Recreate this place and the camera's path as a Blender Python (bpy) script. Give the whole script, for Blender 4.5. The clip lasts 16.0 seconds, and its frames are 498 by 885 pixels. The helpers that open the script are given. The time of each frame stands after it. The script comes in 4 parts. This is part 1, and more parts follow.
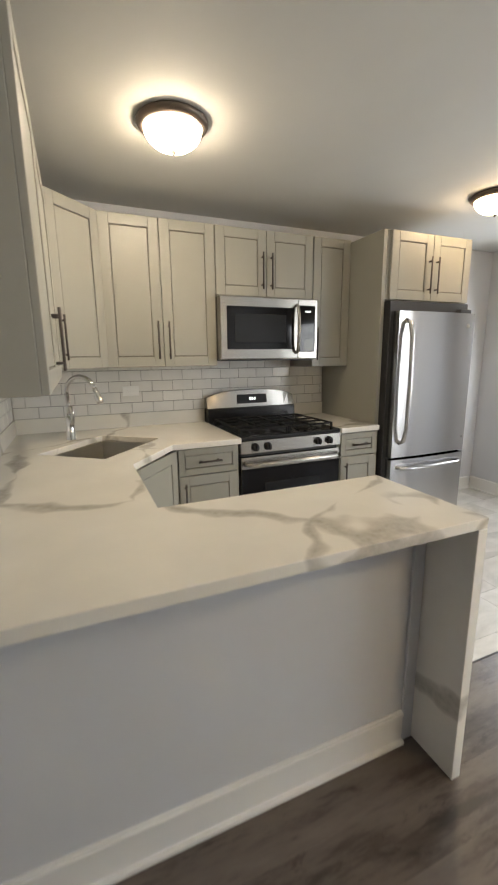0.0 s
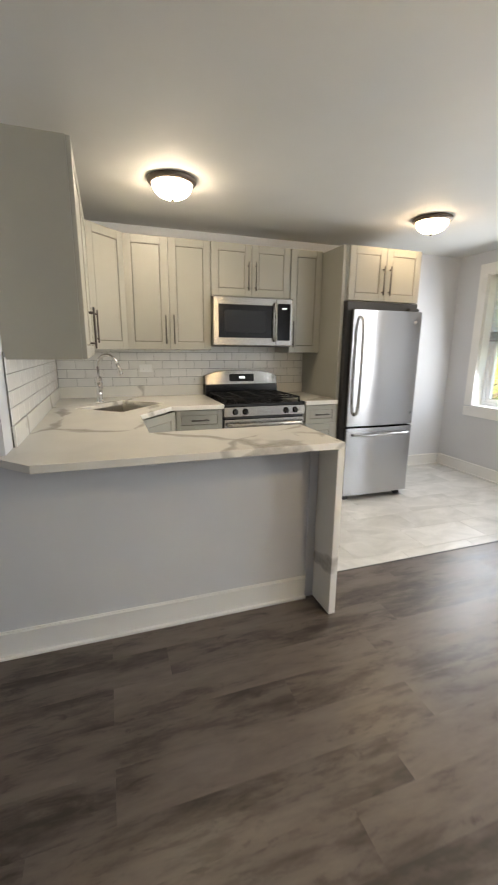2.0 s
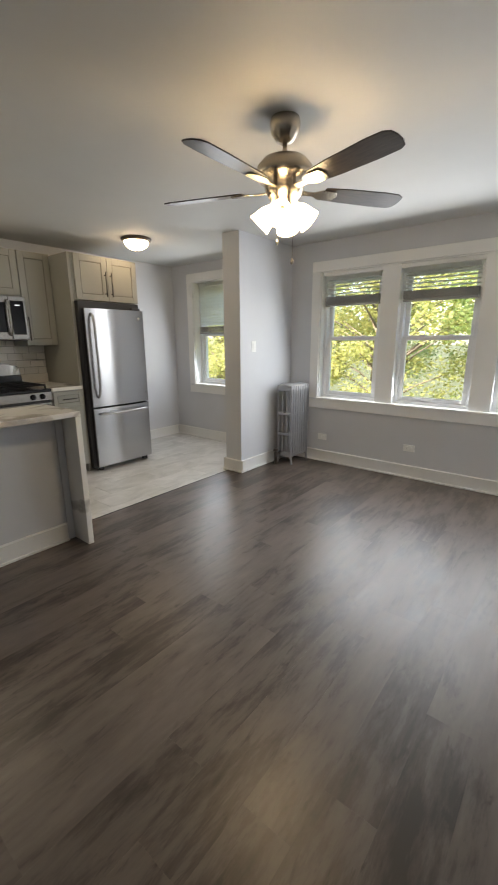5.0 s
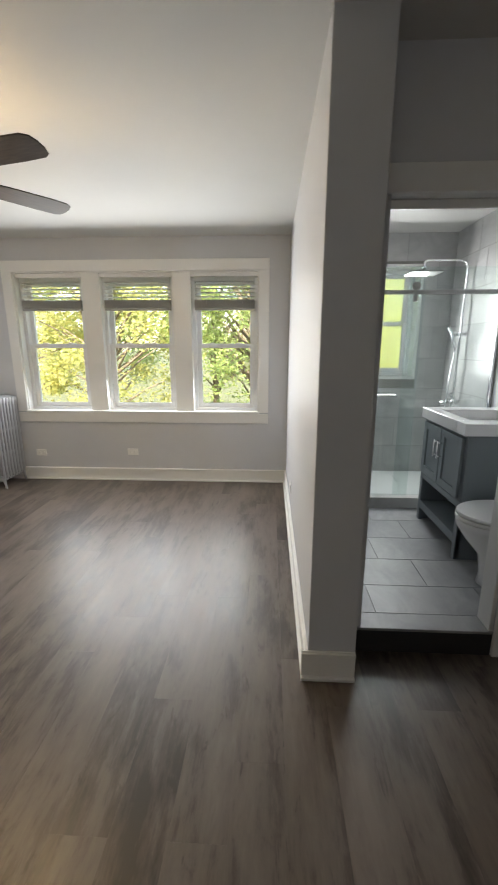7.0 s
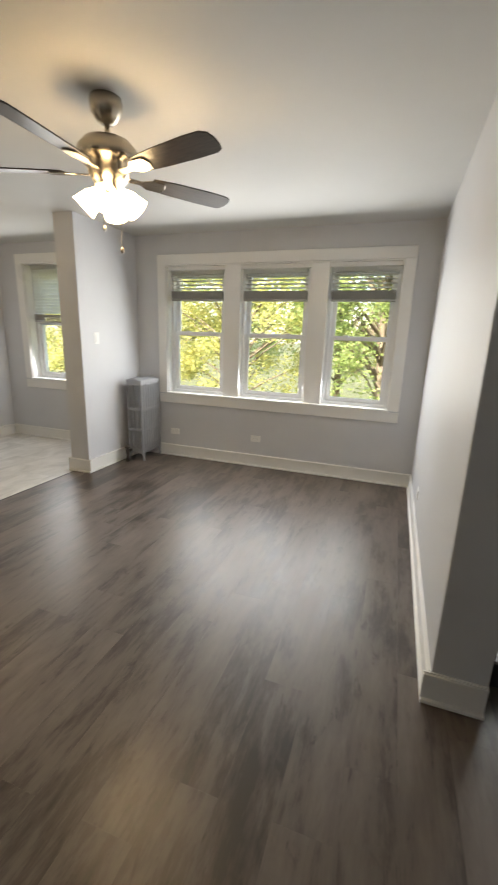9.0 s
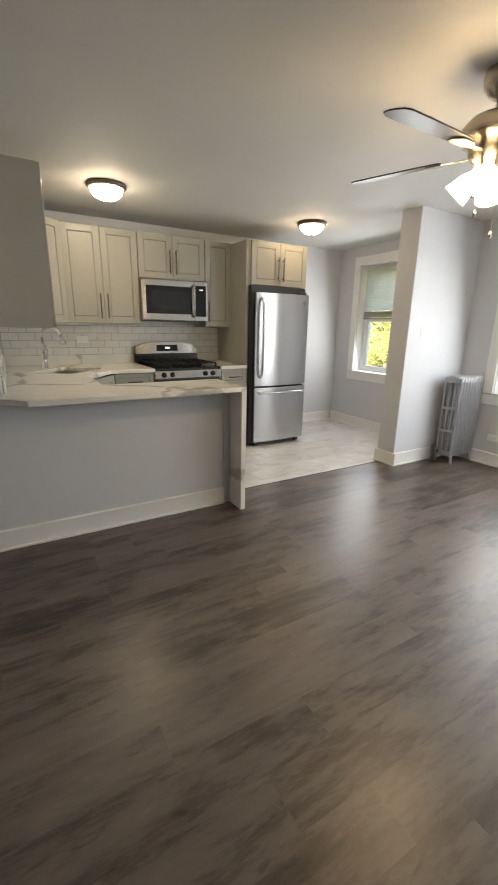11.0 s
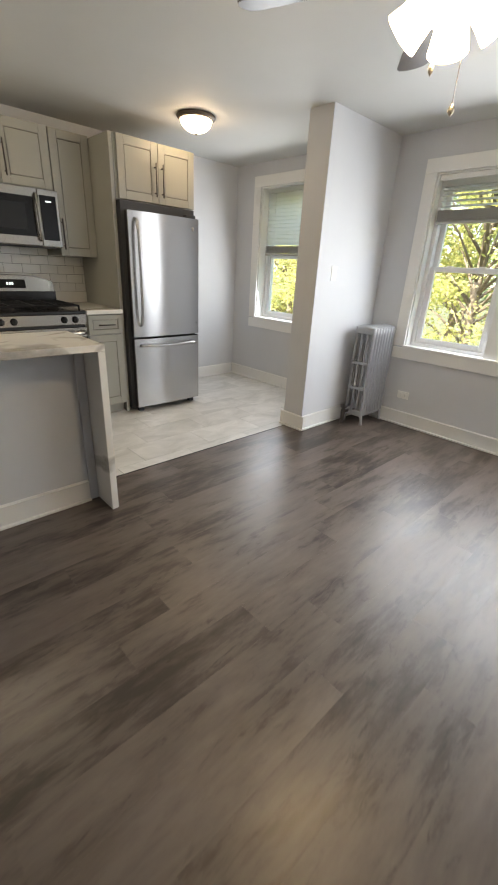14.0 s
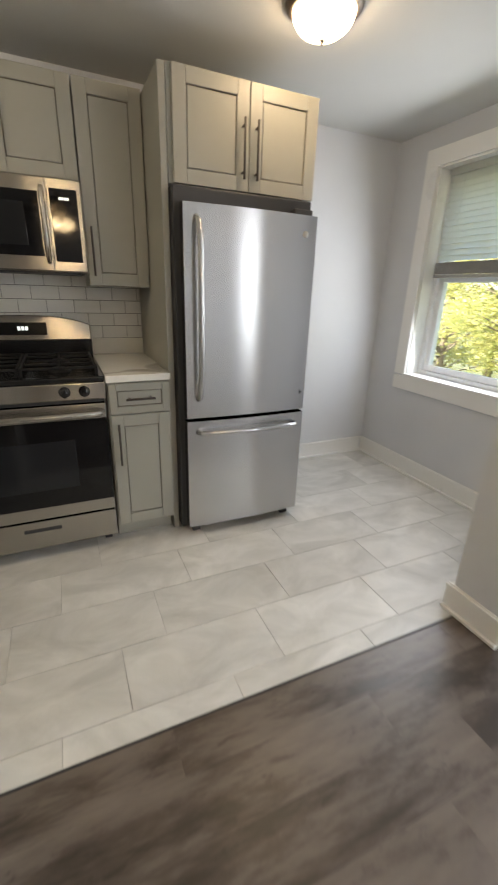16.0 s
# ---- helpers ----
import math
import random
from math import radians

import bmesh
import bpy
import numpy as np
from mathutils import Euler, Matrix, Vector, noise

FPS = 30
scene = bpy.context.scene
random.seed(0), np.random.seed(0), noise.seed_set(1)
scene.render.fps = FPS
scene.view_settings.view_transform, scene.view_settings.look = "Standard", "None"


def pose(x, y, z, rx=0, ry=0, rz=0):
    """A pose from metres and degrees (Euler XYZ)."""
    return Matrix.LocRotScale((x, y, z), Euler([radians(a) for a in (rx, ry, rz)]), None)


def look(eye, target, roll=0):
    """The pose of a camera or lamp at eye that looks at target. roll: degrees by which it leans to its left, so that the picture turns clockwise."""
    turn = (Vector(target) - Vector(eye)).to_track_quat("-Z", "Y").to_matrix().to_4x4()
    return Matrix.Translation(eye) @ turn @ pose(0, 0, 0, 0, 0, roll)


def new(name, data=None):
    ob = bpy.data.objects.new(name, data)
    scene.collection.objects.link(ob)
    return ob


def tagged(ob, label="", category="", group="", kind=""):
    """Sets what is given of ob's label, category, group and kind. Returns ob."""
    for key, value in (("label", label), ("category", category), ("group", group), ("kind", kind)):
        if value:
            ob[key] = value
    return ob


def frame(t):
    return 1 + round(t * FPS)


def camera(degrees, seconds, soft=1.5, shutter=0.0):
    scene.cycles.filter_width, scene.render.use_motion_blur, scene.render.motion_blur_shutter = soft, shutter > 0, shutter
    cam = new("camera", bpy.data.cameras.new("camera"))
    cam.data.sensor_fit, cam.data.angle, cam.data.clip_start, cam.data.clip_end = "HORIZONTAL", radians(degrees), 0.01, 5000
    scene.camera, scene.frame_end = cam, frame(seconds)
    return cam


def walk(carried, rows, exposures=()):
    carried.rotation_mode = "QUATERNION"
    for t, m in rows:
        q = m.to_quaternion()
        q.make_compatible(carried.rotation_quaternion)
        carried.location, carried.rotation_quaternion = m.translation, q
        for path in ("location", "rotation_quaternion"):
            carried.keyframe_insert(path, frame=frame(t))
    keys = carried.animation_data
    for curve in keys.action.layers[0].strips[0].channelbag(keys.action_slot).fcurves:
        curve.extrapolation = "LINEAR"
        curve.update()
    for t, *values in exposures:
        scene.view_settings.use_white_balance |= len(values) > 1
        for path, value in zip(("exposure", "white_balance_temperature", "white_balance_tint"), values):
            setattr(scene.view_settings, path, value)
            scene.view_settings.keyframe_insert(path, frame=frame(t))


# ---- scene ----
cam = camera(63.1, 16.0, soft=1.8, shutter=0.3)
PATH = [
    (0, (0.183, -0.092, 1.466), (0.944, 1.712, 1.058), -0.7),
    (0.5, (0.139, -0.361, 1.419), (0.752, 1.483, 0.945), -0.3),
    (1, (0.168, -0.609, 1.43), (0.66, 1.275, 0.975), 0.8),
    (1.5, (0.277, -0.855, 1.405), (0.695, 1.055, 0.987), 0.2),
    (2, (0.205, -1.021, 1.434), (0.842, 0.82, 0.981), 0.5),
    (2.5, (0.036, -1.187, 1.404), (0.949, 0.508, 0.861), 2.1),
    (3, (0.002, -1.387, 1.436), (1.126, 0.175, 0.891), 2.3),
    (3.2, (0.002, -1.505, 1.443), (1.188, 0.006, 0.884), 1.8),
    (5.5, (-0.092, -1.936, 1.433), (1.557, -0.892, 0.995), 0.1),
    (6, (-0.067, -1.999, 1.431), (1.744, -1.276, 0.989), 1.3),
    (6.5, (-0.047, -2.041, 1.459), (1.864, -1.679, 0.993), 0.9),
    (7, (-0.033, -2.101, 1.444), (1.91, -2.001, 0.983), 0.0),
    (7.5, (-0.037, -2.167, 1.464), (1.908, -2.127, 1.0), -0.7),
    (8, (-0.038, -2.099, 1.45), (1.909, -2.019, 0.999), 0.8),
    (8.5, (-0.034, -2.053, 1.454), (1.885, -1.756, 0.976), 2.0),
    (9, (-0.035, -2.003, 1.428), (1.793, -1.368, 0.927), 1.9),
    (9.5, (-0.058, -1.922, 1.423), (1.596, -0.924, 0.907), 1.1),
    (10, (-0.114, -1.887, 1.411), (1.317, -0.591, 0.89), 1.0),
    (12.3, (-0.181, -1.883, 1.387), (0.494, -0.091, 0.81), 0.6),
    (12.5, (-0.147, -1.9, 1.379), (0.606, -0.148, 0.777), 0.4),
    (13, (-0.043, -1.839, 1.358), (0.977, -0.277, 0.636), 1.1),
    (13.5, (0.143, -1.614, 1.333), (1.321, -0.211, 0.531), 3.4),
    (14, (0.404, -1.338, 1.371), (1.686, -0.019, 0.584), 3.1),
    (14.5, (0.793, -1.055, 1.352), (1.891, 0.438, 0.6), 1.1),
    (15, (1.053, -0.658, 1.362), (2.246, 0.764, 0.618), 8.2),
    (15.5, (1.369, -0.307, 1.38), (2.449, 1.216, 0.662), 3.8),
    (16, (1.69, 0.112, 1.392), (2.474, 1.815, 0.695), 1.9),
]
walk(cam, [(t, look(eye, target, roll)) for t, eye, target, roll in PATH], exposures=[(t, e, k, 12) for t, e, k in ((0.0, 2.75, 7300), (1.5, 3.0, 7200), (3.0, 2.65, 7200), (5.5, 2.1, 7300), (7.0, 2.4, 7600), (9.0, 2.3, 7800), (10.0, 2.35, 7700), (12.5, 2.95, 7300), (14.0, 2.55, 7300), (16.0, 2.5, 7300))])

# ---- world, sun and daylight ----
world = bpy.data.worlds.new("sky")
scene.world = world
world.use_nodes = True
wn = world.node_tree
sky = wn.nodes.new("ShaderNodeTexSky")
sky.sky_type, sky.sun_disc = "NISHITA", False
sky.sun_elevation, sky.sun_rotation = radians(38), radians(-75)
wn.links.new(sky.outputs[0], wn.nodes["Background"].inputs[0])
wn.nodes["Background"].inputs[1].default_value = 0.15
sun = new("sun", bpy.data.lights.new("sun", "SUN"))
sun.data.energy, sun.data.angle, sun.data.color = 5.0, radians(0.5), (1.0, 0.94, 0.84)
sun.matrix_world = look((-16.0, 4.3, 12.9), (0, 0, 0))
LAMP = 8.2          # glow of the glass shades
DAY = 6.0           # daylight in the window openings


def daylight(x, y, z, w, h, power):
    lamp = new("window_daylight", bpy.data.lights.new("window_daylight", "AREA"))
    lamp.data.shape, lamp.data.size, lamp.data.size_y = "RECTANGLE", w, h
    lamp.data.energy, lamp.data.color = power, (0.78, 0.87, 1.0)
    lamp.matrix_world = look((x, y, z), (x - 1, y, z - 0.22))
    return lamp


daylight(4.14, -0.74, 1.45, 2.2, 1.2, DAY * 2.1)
daylight(4.14, 2.14, 1.5, 0.78, 1.3, DAY * 0.62)
daylight(4.07, -3.3, 1.65, 0.44, 0.98, DAY * 0.75)

# ---- materials ----


def material(name, base, rough=0.5, metal=0.0, spec=0.5):
    m = bpy.data.materials.new(name)
    m.use_nodes = True
    b = m.node_tree.nodes["Principled BSDF"]
    b.inputs["Base Color"].default_value = (*base, 1)
    b.inputs["Roughness"].default_value = rough
    b.inputs["Metallic"].default_value = metal
    b.inputs["Specular IOR Level"].default_value = spec
    return m, m.node_tree, b


def coords(nt, scale=(1, 1, 1), kind="Object"):
    c = nt.nodes.new("ShaderNodeTexCoord")
    mp = nt.nodes.new("ShaderNodeMapping")
    mp.inputs["Scale"].default_value = scale
    nt.links.new(c.outputs[kind], mp.inputs[0])
    return mp


def noise_node(nt, vec, scale, detail=4, rough=0.55, distort=0.0):
    n = nt.nodes.new("ShaderNodeTexNoise")
    n.inputs["Scale"].default_value, n.inputs["Detail"].default_value = scale, detail
    n.inputs["Roughness"].default_value, n.inputs["Distortion"].default_value = rough, distort
    nt.links.new(vec.outputs[0], n.inputs["Vector"])
    return n


def ramp(nt, src, stops):
    r = nt.nodes.new("ShaderNodeValToRGB")
    while len(r.color_ramp.elements) < len(stops):
        r.color_ramp.elements.new(0.5)
    for e, (p, c) in zip(r.color_ramp.elements, stops):
        e.position, e.color = p, (*c, 1) if len(c) == 3 else c
    nt.links.new(src, r.inputs[0])
    return r


def math_node(nt, op, a, b=None, c=None):
    n = nt.nodes.new("ShaderNodeMath")
    n.operation = op
    for i, v in enumerate((a, b, c)):
        if v is None:
            continue
        if isinstance(v, (int, float)):
            n.inputs[i].default_value = v
        else:
            nt.links.new(v, n.inputs[i])
    return n.outputs[0]


def bump(nt, bsdf, src, strength, dist=0.002):
    n = nt.nodes.new("ShaderNodeBump")
    n.inputs["Strength"].default_value, n.inputs["Distance"].default_value = strength, dist
    nt.links.new(src, n.inputs["Height"])
    nt.links.new(n.outputs[0], bsdf.inputs["Normal"])


def tone(base, k):
    return tuple(min(1, c * k) for c in base)


def painted(name, base, rough=0.5, vary=0.04, grain=260, strength=0.12):
    m, nt, b = material(name, base, rough)
    v = coords(nt)
    big = noise_node(nt, v, 1.7, 5)
    r = ramp(nt, big.outputs[0], [(0.3, tone(base, 1 - vary)), (0.7, tone(base, 1 + vary))])
    nt.links.new(r.outputs[0], b.inputs["Base Color"])
    fine = noise_node(nt, v, grain, 3)
    rr = ramp(nt, big.outputs[0], [(0.3, (rough - 0.05,) * 3), (0.7, (rough + 0.07,) * 3)])
    nt.links.new(rr.outputs[0], b.inputs["Roughness"])
    bump(nt, b, fine.outputs[0], strength, 0.0012)
    return m


WALL = painted("wall_paint", (0.63, 0.64, 0.66), 0.5, 0.03)
WALL.node_tree.nodes["Principled BSDF"].inputs["Specular IOR Level"].default_value = 0.12
BATHWALL = painted("bath_paint", (0.70, 0.71, 0.74), 0.5, 0.03)
CEIL = painted("ceiling_paint", (0.61, 0.605, 0.58), 0.7, 0.03)
TRIM = painted("trim_paint", (0.82, 0.815, 0.79), 0.32, 0.02, 90, 0.08)
VINYL = painted("window_vinyl", (0.86, 0.87, 0.88), 0.3, 0.02, 60, 0.05)
CAB = painted("cabinet_paint", (0.355, 0.347, 0.30), 0.36, 0.04, 120, 0.08)
GROOVE = painted("groove_dark", (0.17, 0.15, 0.12), 0.5, 0.1)
PLASTIC = painted("white_plastic", (0.83, 0.83, 0.81), 0.35, 0.01)
VANITY = painted("vanity_paint", (0.19, 0.22, 0.235), 0.38, 0.05, 120)
PORCELAIN = material("porcelain", (0.86, 0.86, 0.85), 0.08)[0]
BLACK = painted("black_enamel", (0.008, 0.008, 0.009), 0.18, 0.2, 40, 0.05)
IRON = painted("cast_iron", (0.012, 0.012, 0.012), 0.6, 0.2, 300, 0.2)
IRON.node_tree.nodes["Principled BSDF"].inputs["Specular IOR Level"].default_value = 0.2
DARK = painted("dark_plastic", (0.03, 0.03, 0.032), 0.5, 0.1)
BLACKGLASS = material("black_glass", (0.006, 0.006, 0.007), 0.06, 0, 0.3)[0]
WINDOWGLASS = material("oven_window", (0.016, 0.017, 0.019), 0.09, 0, 0.3)[0]
CHROME = material("chrome", (0.82, 0.82, 0.83), 0.1, 1)[0]
BRONZE = painted("bronze_pull", (0.06, 0.048, 0.04), 0.36, 0.15)
RIM = painted("bronze_rim", (0.13, 0.10, 0.08), 0.38, 0.12)
RIM.node_tree.nodes["Principled BSDF"].inputs["Metallic"].default_value = 0.6
GROUT = painted("grout", (0.25, 0.245, 0.225), 0.85, 0.08, 300, 0.3)
BATHGROUT = painted("bath_grout", (0.20, 0.20, 0.20), 0.85, 0.1, 300, 0.3)
TILEGROUT = painted("floor_grout", (0.44, 0.43, 0.41), 0.85, 0.1, 300, 0.3)
SUBFLOOR = painted("underlay", (0.07, 0.058, 0.05), 0.8, 0.1)
SILVER = painted("silver_radiator", (0.38, 0.39, 0.405), 0.38, 0.08, 140, 0.25)
SILVER.node_tree.nodes["Principled BSDF"].inputs["Metallic"].default_value = 0.35
PEWTER = painted("blind_rail", (0.36, 0.355, 0.34), 0.4, 0.03)


def brushed(name, base, rough, along="z"):
    m, nt, b = material(name, base, rough, 1)
    s = {"z": (90, 90, 1.2), "x": (1.2, 90, 90)}[along]
    v = coords(nt, s)
    n = noise_node(nt, v, 6, 4, 0.6)
    r = ramp(nt, n.outputs[0], [(0.3, tone(base, 0.97)), (0.7, tone(base, 1.03))])
    nt.links.new(r.outputs[0], b.inputs["Base Color"])
    tan = nt.nodes.new("ShaderNodeCombineXYZ")
    tan.inputs[2].default_value = 1.0
    b.inputs["Anisotropic"].default_value = 0.85
    nt.links.new(tan.outputs[0], b.inputs["Tangent"])
    return m


STEEL = brushed("brushed_steel", (0.53, 0.53, 0.535), 0.26)
STEELX = brushed("brushed_steel_level", (0.40, 0.385, 0.36), 0.25, "x")
NICKEL = brushed("brushed_nickel", (0.50, 0.44, 0.36), 0.27, "x")
SINKSTEEL = brushed("sink_steel", (0.66, 0.64, 0.60), 0.42, "x")


def quartz():
    base = (0.80, 0.775, 0.71)
    m, nt, b = material("veined_quartz", base, 0.16)
    v = coords(nt)
    wob = noise_node(nt, v, 1.6, 3, 0.5)
    add = nt.nodes.new("ShaderNodeMixRGB")
    add.blend_type = "ADD"
    add.inputs[0].default_value = 0.55
    nt.links.new(v.outputs[0], add.inputs[1])
    nt.links.new(wob.outputs["Color"], add.inputs[2])
    vor = nt.nodes.new("ShaderNodeTexVoronoi")
    vor.feature = "DISTANCE_TO_EDGE"
    vor.inputs["Scale"].default_value = 1.15
    nt.links.new(add.outputs[0], vor.inputs["Vector"])
    wide = noise_node(nt, v, 2.3, 3)
    width = math_node(nt, "MULTIPLY_ADD", wide.outputs[0], 0.26, -0.108)
    line = math_node(nt, "SUBTRACT", width, vor.outputs["Distance"])
    mask = ramp(nt, math_node(nt, "MULTIPLY_ADD", line, 26.0, 0.25), [(0.0, (0, 0, 0)), (0.45, (0.55, 0.55, 0.55)), (1.0, (0.8, 0.8, 0.8))])
    grain = noise_node(nt, v, 45, 5)
    vein = ramp(nt, grain.outputs[0], [(0.3, (0.32, 0.295, 0.25)), (0.7, (0.48, 0.45, 0.40))])
    cloud = ramp(nt, noise_node(nt, v, 5, 4).outputs[0], [(0.3, tone(base, 0.96)), (0.7, tone(base, 1.03))])
    mix = nt.nodes.new("ShaderNodeMixRGB")
    nt.links.new(mask.outputs[0], mix.inputs[0])
    nt.links.new(cloud.outputs[0], mix.inputs[1])
    nt.links.new(vein.outputs[0], mix.inputs[2])
    nt.links.new(mix.outputs[0], b.inputs["Base Color"])
    return m


QUARTZ = quartz()


def shifted(nt, scale):
    """Object coordinates, moved apart for each piece."""
    c = nt.nodes.new("ShaderNodeTexCoord")
    info = nt.nodes.new("ShaderNodeObjectInfo")
    mul = math_node(nt, "MULTIPLY", info.outputs["Random"], 61.0)
    vec = nt.nodes.new("ShaderNodeCombineXYZ")
    nt.links.new(mul, vec.inputs[0])
    nt.links.new(mul, vec.inputs[1])
    add = nt.nodes.new("ShaderNodeVectorMath")
    nt.links.new(c.outputs["Object"], add.inputs[0])
    nt.links.new(vec.outputs[0], add.inputs[1])
    mp = nt.nodes.new("ShaderNodeMapping")
    mp.inputs["Scale"].default_value = scale
    nt.links.new(add.outputs[0], mp.inputs[0])
    return mp, info.outputs["Random"]


def plank_wood():
    m, nt, b = material("grey_brown_plank", (0.1, 0.09, 0.08), 0.4, 0, 0.65)
    v, rnd = shifted(nt, (1.0, 7.0, 1))
    blotv, _ = shifted(nt, (1.0, 3.4, 1))
    grain = noise_node(nt, v, 8, 8, 0.68, 0.3)
    blot = noise_node(nt, blotv, 2.6, 8, 0.64, 0.25)
    fleck = noise_node(nt, v, 3.0, 8, 0.7, 0.3)
    broad = noise_node(nt, blotv, 0.9, 3, 0.5, 0.2)
    val = math_node(nt, "ADD", math_node(nt, "MULTIPLY", grain.outputs[0], 0.12), math_node(nt, "MULTIPLY_ADD", blot.outputs[0], 0.52, math_node(nt, "MULTIPLY", fleck.outputs[0], 0.24)))
    val = math_node(nt, "ADD", val, math_node(nt, "MULTIPLY", broad.outputs[0], 0.34))
    val = math_node(nt, "ADD", val, math_node(nt, "MULTIPLY_ADD", rnd, 0.07, -0.145))
    knot = ramp(nt, noise_node(nt, blotv, 5.5, 5, 0.6, 1.1).outputs[0], [(0.58, (0, 0, 0)), (0.70, (0.07, 0.07, 0.07))])
    val = math_node(nt, "SUBTRACT", val, knot.outputs[0])
    r = ramp(nt, val, [(0.39, (0.036, 0.025, 0.018)), (0.455, (0.074, 0.055, 0.043)), (0.50, (0.114, 0.089, 0.073)), (0.63, (0.158, 0.127, 0.106))])
    nt.links.new(r.outputs[0], b.inputs["Base Color"])
    rr = ramp(nt, blot.outputs[0], [(0.3, (0.30,) * 3), (0.7, (0.42,) * 3)])
    nt.links.new(rr.outputs[0], b.inputs["Roughness"])
    bump(nt, b, grain.outputs[0], 0.2, 0.001)
    return m


PLANK = plank_wood()


def stone_tile(name, lo, hi, rough):
    m, nt, b = material(name, lo, rough)
    v, rnd = shifted(nt, (1, 1.6, 1))
    cloud = noise_node(nt, v, 3.2, 6, 0.6, 0.7)
    val = math_node(nt, "ADD", cloud.outputs[0], math_node(nt, "MULTIPLY_ADD", rnd, 0.16, -0.08))
    r = ramp(nt, val, [(0.3, lo), (0.7, hi)])
    nt.links.new(r.outputs[0], b.inputs["Base Color"])
    fine = noise_node(nt, v, 120, 4)
    bump(nt, b, fine.outputs[0], 0.12, 0.001)
    return m


FLOORTILE = stone_tile("pale_grey_tile", (0.44, 0.43, 0.40), (0.66, 0.645, 0.61), 0.4)
BATHTILE = stone_tile("slate_grey_tile", (0.25, 0.26, 0.265), (0.38, 0.385, 0.39), 0.4)
SHOWERTILE = stone_tile("shower_grey_tile", (0.38, 0.38, 0.375), (0.52, 0.515, 0.505), 0.3)
SUBWAY = stone_tile("white_glazed_tile", (0.72, 0.71, 0.675), (0.80, 0.79, 0.76), 0.12)


def blade_wood():
    m, nt, b = material("dark_walnut_blade", (0.03, 0.02, 0.016), 0.34)
    v = coords(nt, (2, 14, 2))
    n = noise_node(nt, v, 5, 6, 0.6, 0.4)
    r = ramp(nt, n.outputs[0], [(0.3, (0.02, 0.014, 0.011)), (0.7, (0.06, 0.043, 0.034))])
    nt.links.new(r.outputs[0], b.inputs["Base Color"])
    return m


BLADE = blade_wood()


def glowing(name, colour, strength):
    m, nt, b = material(name, (0.9, 0.88, 0.84), 0.3)
    b.inputs["Emission Color"].default_value = (*colour, 1)
    b.inputs["Emission Strength"].default_value = strength
    return m


SHADE = glowing("lit_frosted_glass", (1.0, 0.88, 0.70), LAMP)
WARMSHADE = glowing("lit_warm_glass", (1.0, 0.78, 0.52), LAMP * 0.6)
FANSHADE = glowing("lit_fan_glass", (1.0, 0.76, 0.45), LAMP * 0.8)
DIGIT = glowing("lit_digits", (0.8, 0.95, 1.0), 0.25)


def clear_glass(name, colour, rough=0.0):
    m, nt, b = material(name, colour, rough)
    mix = nt.nodes.new("ShaderNodeMixShader")
    tr = nt.nodes.new("ShaderNodeBsdfTransparent")
    tr.inputs[0].default_value = (*colour, 1)
    gl = nt.nodes.new("ShaderNodeBsdfGlossy")
    gl.inputs["Roughness"].default_value = 0.02
    mix.inputs[0].default_value = 0.05
    nt.links.new(tr.outputs[0], mix.inputs[1])
    nt.links.new(gl.outputs[0], mix.inputs[2])
    nt.links.new(mix.outputs[0], nt.nodes["Material Output"].inputs[0])
    return m


GLASS = clear_glass("window_glass", (0.96, 0.98, 0.97))
SHOWERGLASS = clear_glass("shower_glass", (0.93, 0.97, 0.96))


def frosted():
    m, nt, b = material("frosted_glass", (0.88, 0.96, 0.72), 0.5)
    b.inputs["Transmission Weight"].default_value = 1.0
    b.inputs["IOR"].default_value = 1.3
    n = noise_node(nt, coords(nt), 160, 3)
    bump(nt, b, n.outputs[0], 0.3, 0.001)
    return m


FROST = frosted()
MIRROR = material("mirror", (0.9, 0.9, 0.9), 0.01, 1)[0]


def leaf_mat(name, lo, hi, through_light=0.5):
    m, nt, b = material(name, lo, 0.5)
    n = noise_node(nt, coords(nt), 2.6, 4)
    r = ramp(nt, n.outputs[0], [(0.35, lo), (0.65, hi)])
    tl = nt.nodes.new("ShaderNodeBsdfTranslucent")
    mix = nt.nodes.new("ShaderNodeMixShader")
    mix.inputs[0].default_value = through_light
    nt.links.new(r.outputs[0], b.inputs["Base Color"])
    nt.links.new(r.outputs[0], tl.inputs[0])
    nt.links.new(b.outputs[0], mix.inputs[1])
    nt.links.new(tl.outputs[0], mix.inputs[2])
    nt.links.new(mix.outputs[0], nt.nodes["Material Output"].inputs[0])
    return m


LEAF = leaf_mat("green_leaf", (0.20, 0.30, 0.11), (0.42, 0.50, 0.20), 0.6)
LEAFY = leaf_mat("yellow_leaf", (0.32, 0.38, 0.14), (0.62, 0.58, 0.24), 0.6)
BARK = painted("bark", (0.16, 0.13, 0.10), 0.9, 0.3, 40, 0.8)
GRASS = painted("grass_ground", (0.10, 0.11, 0.05), 0.9, 0.3, 30, 0.6)

SLAT = leaf_mat("blind_slat", (0.84, 0.84, 0.83), (0.88, 0.88, 0.87), 0.8)

# ---- building helpers ----


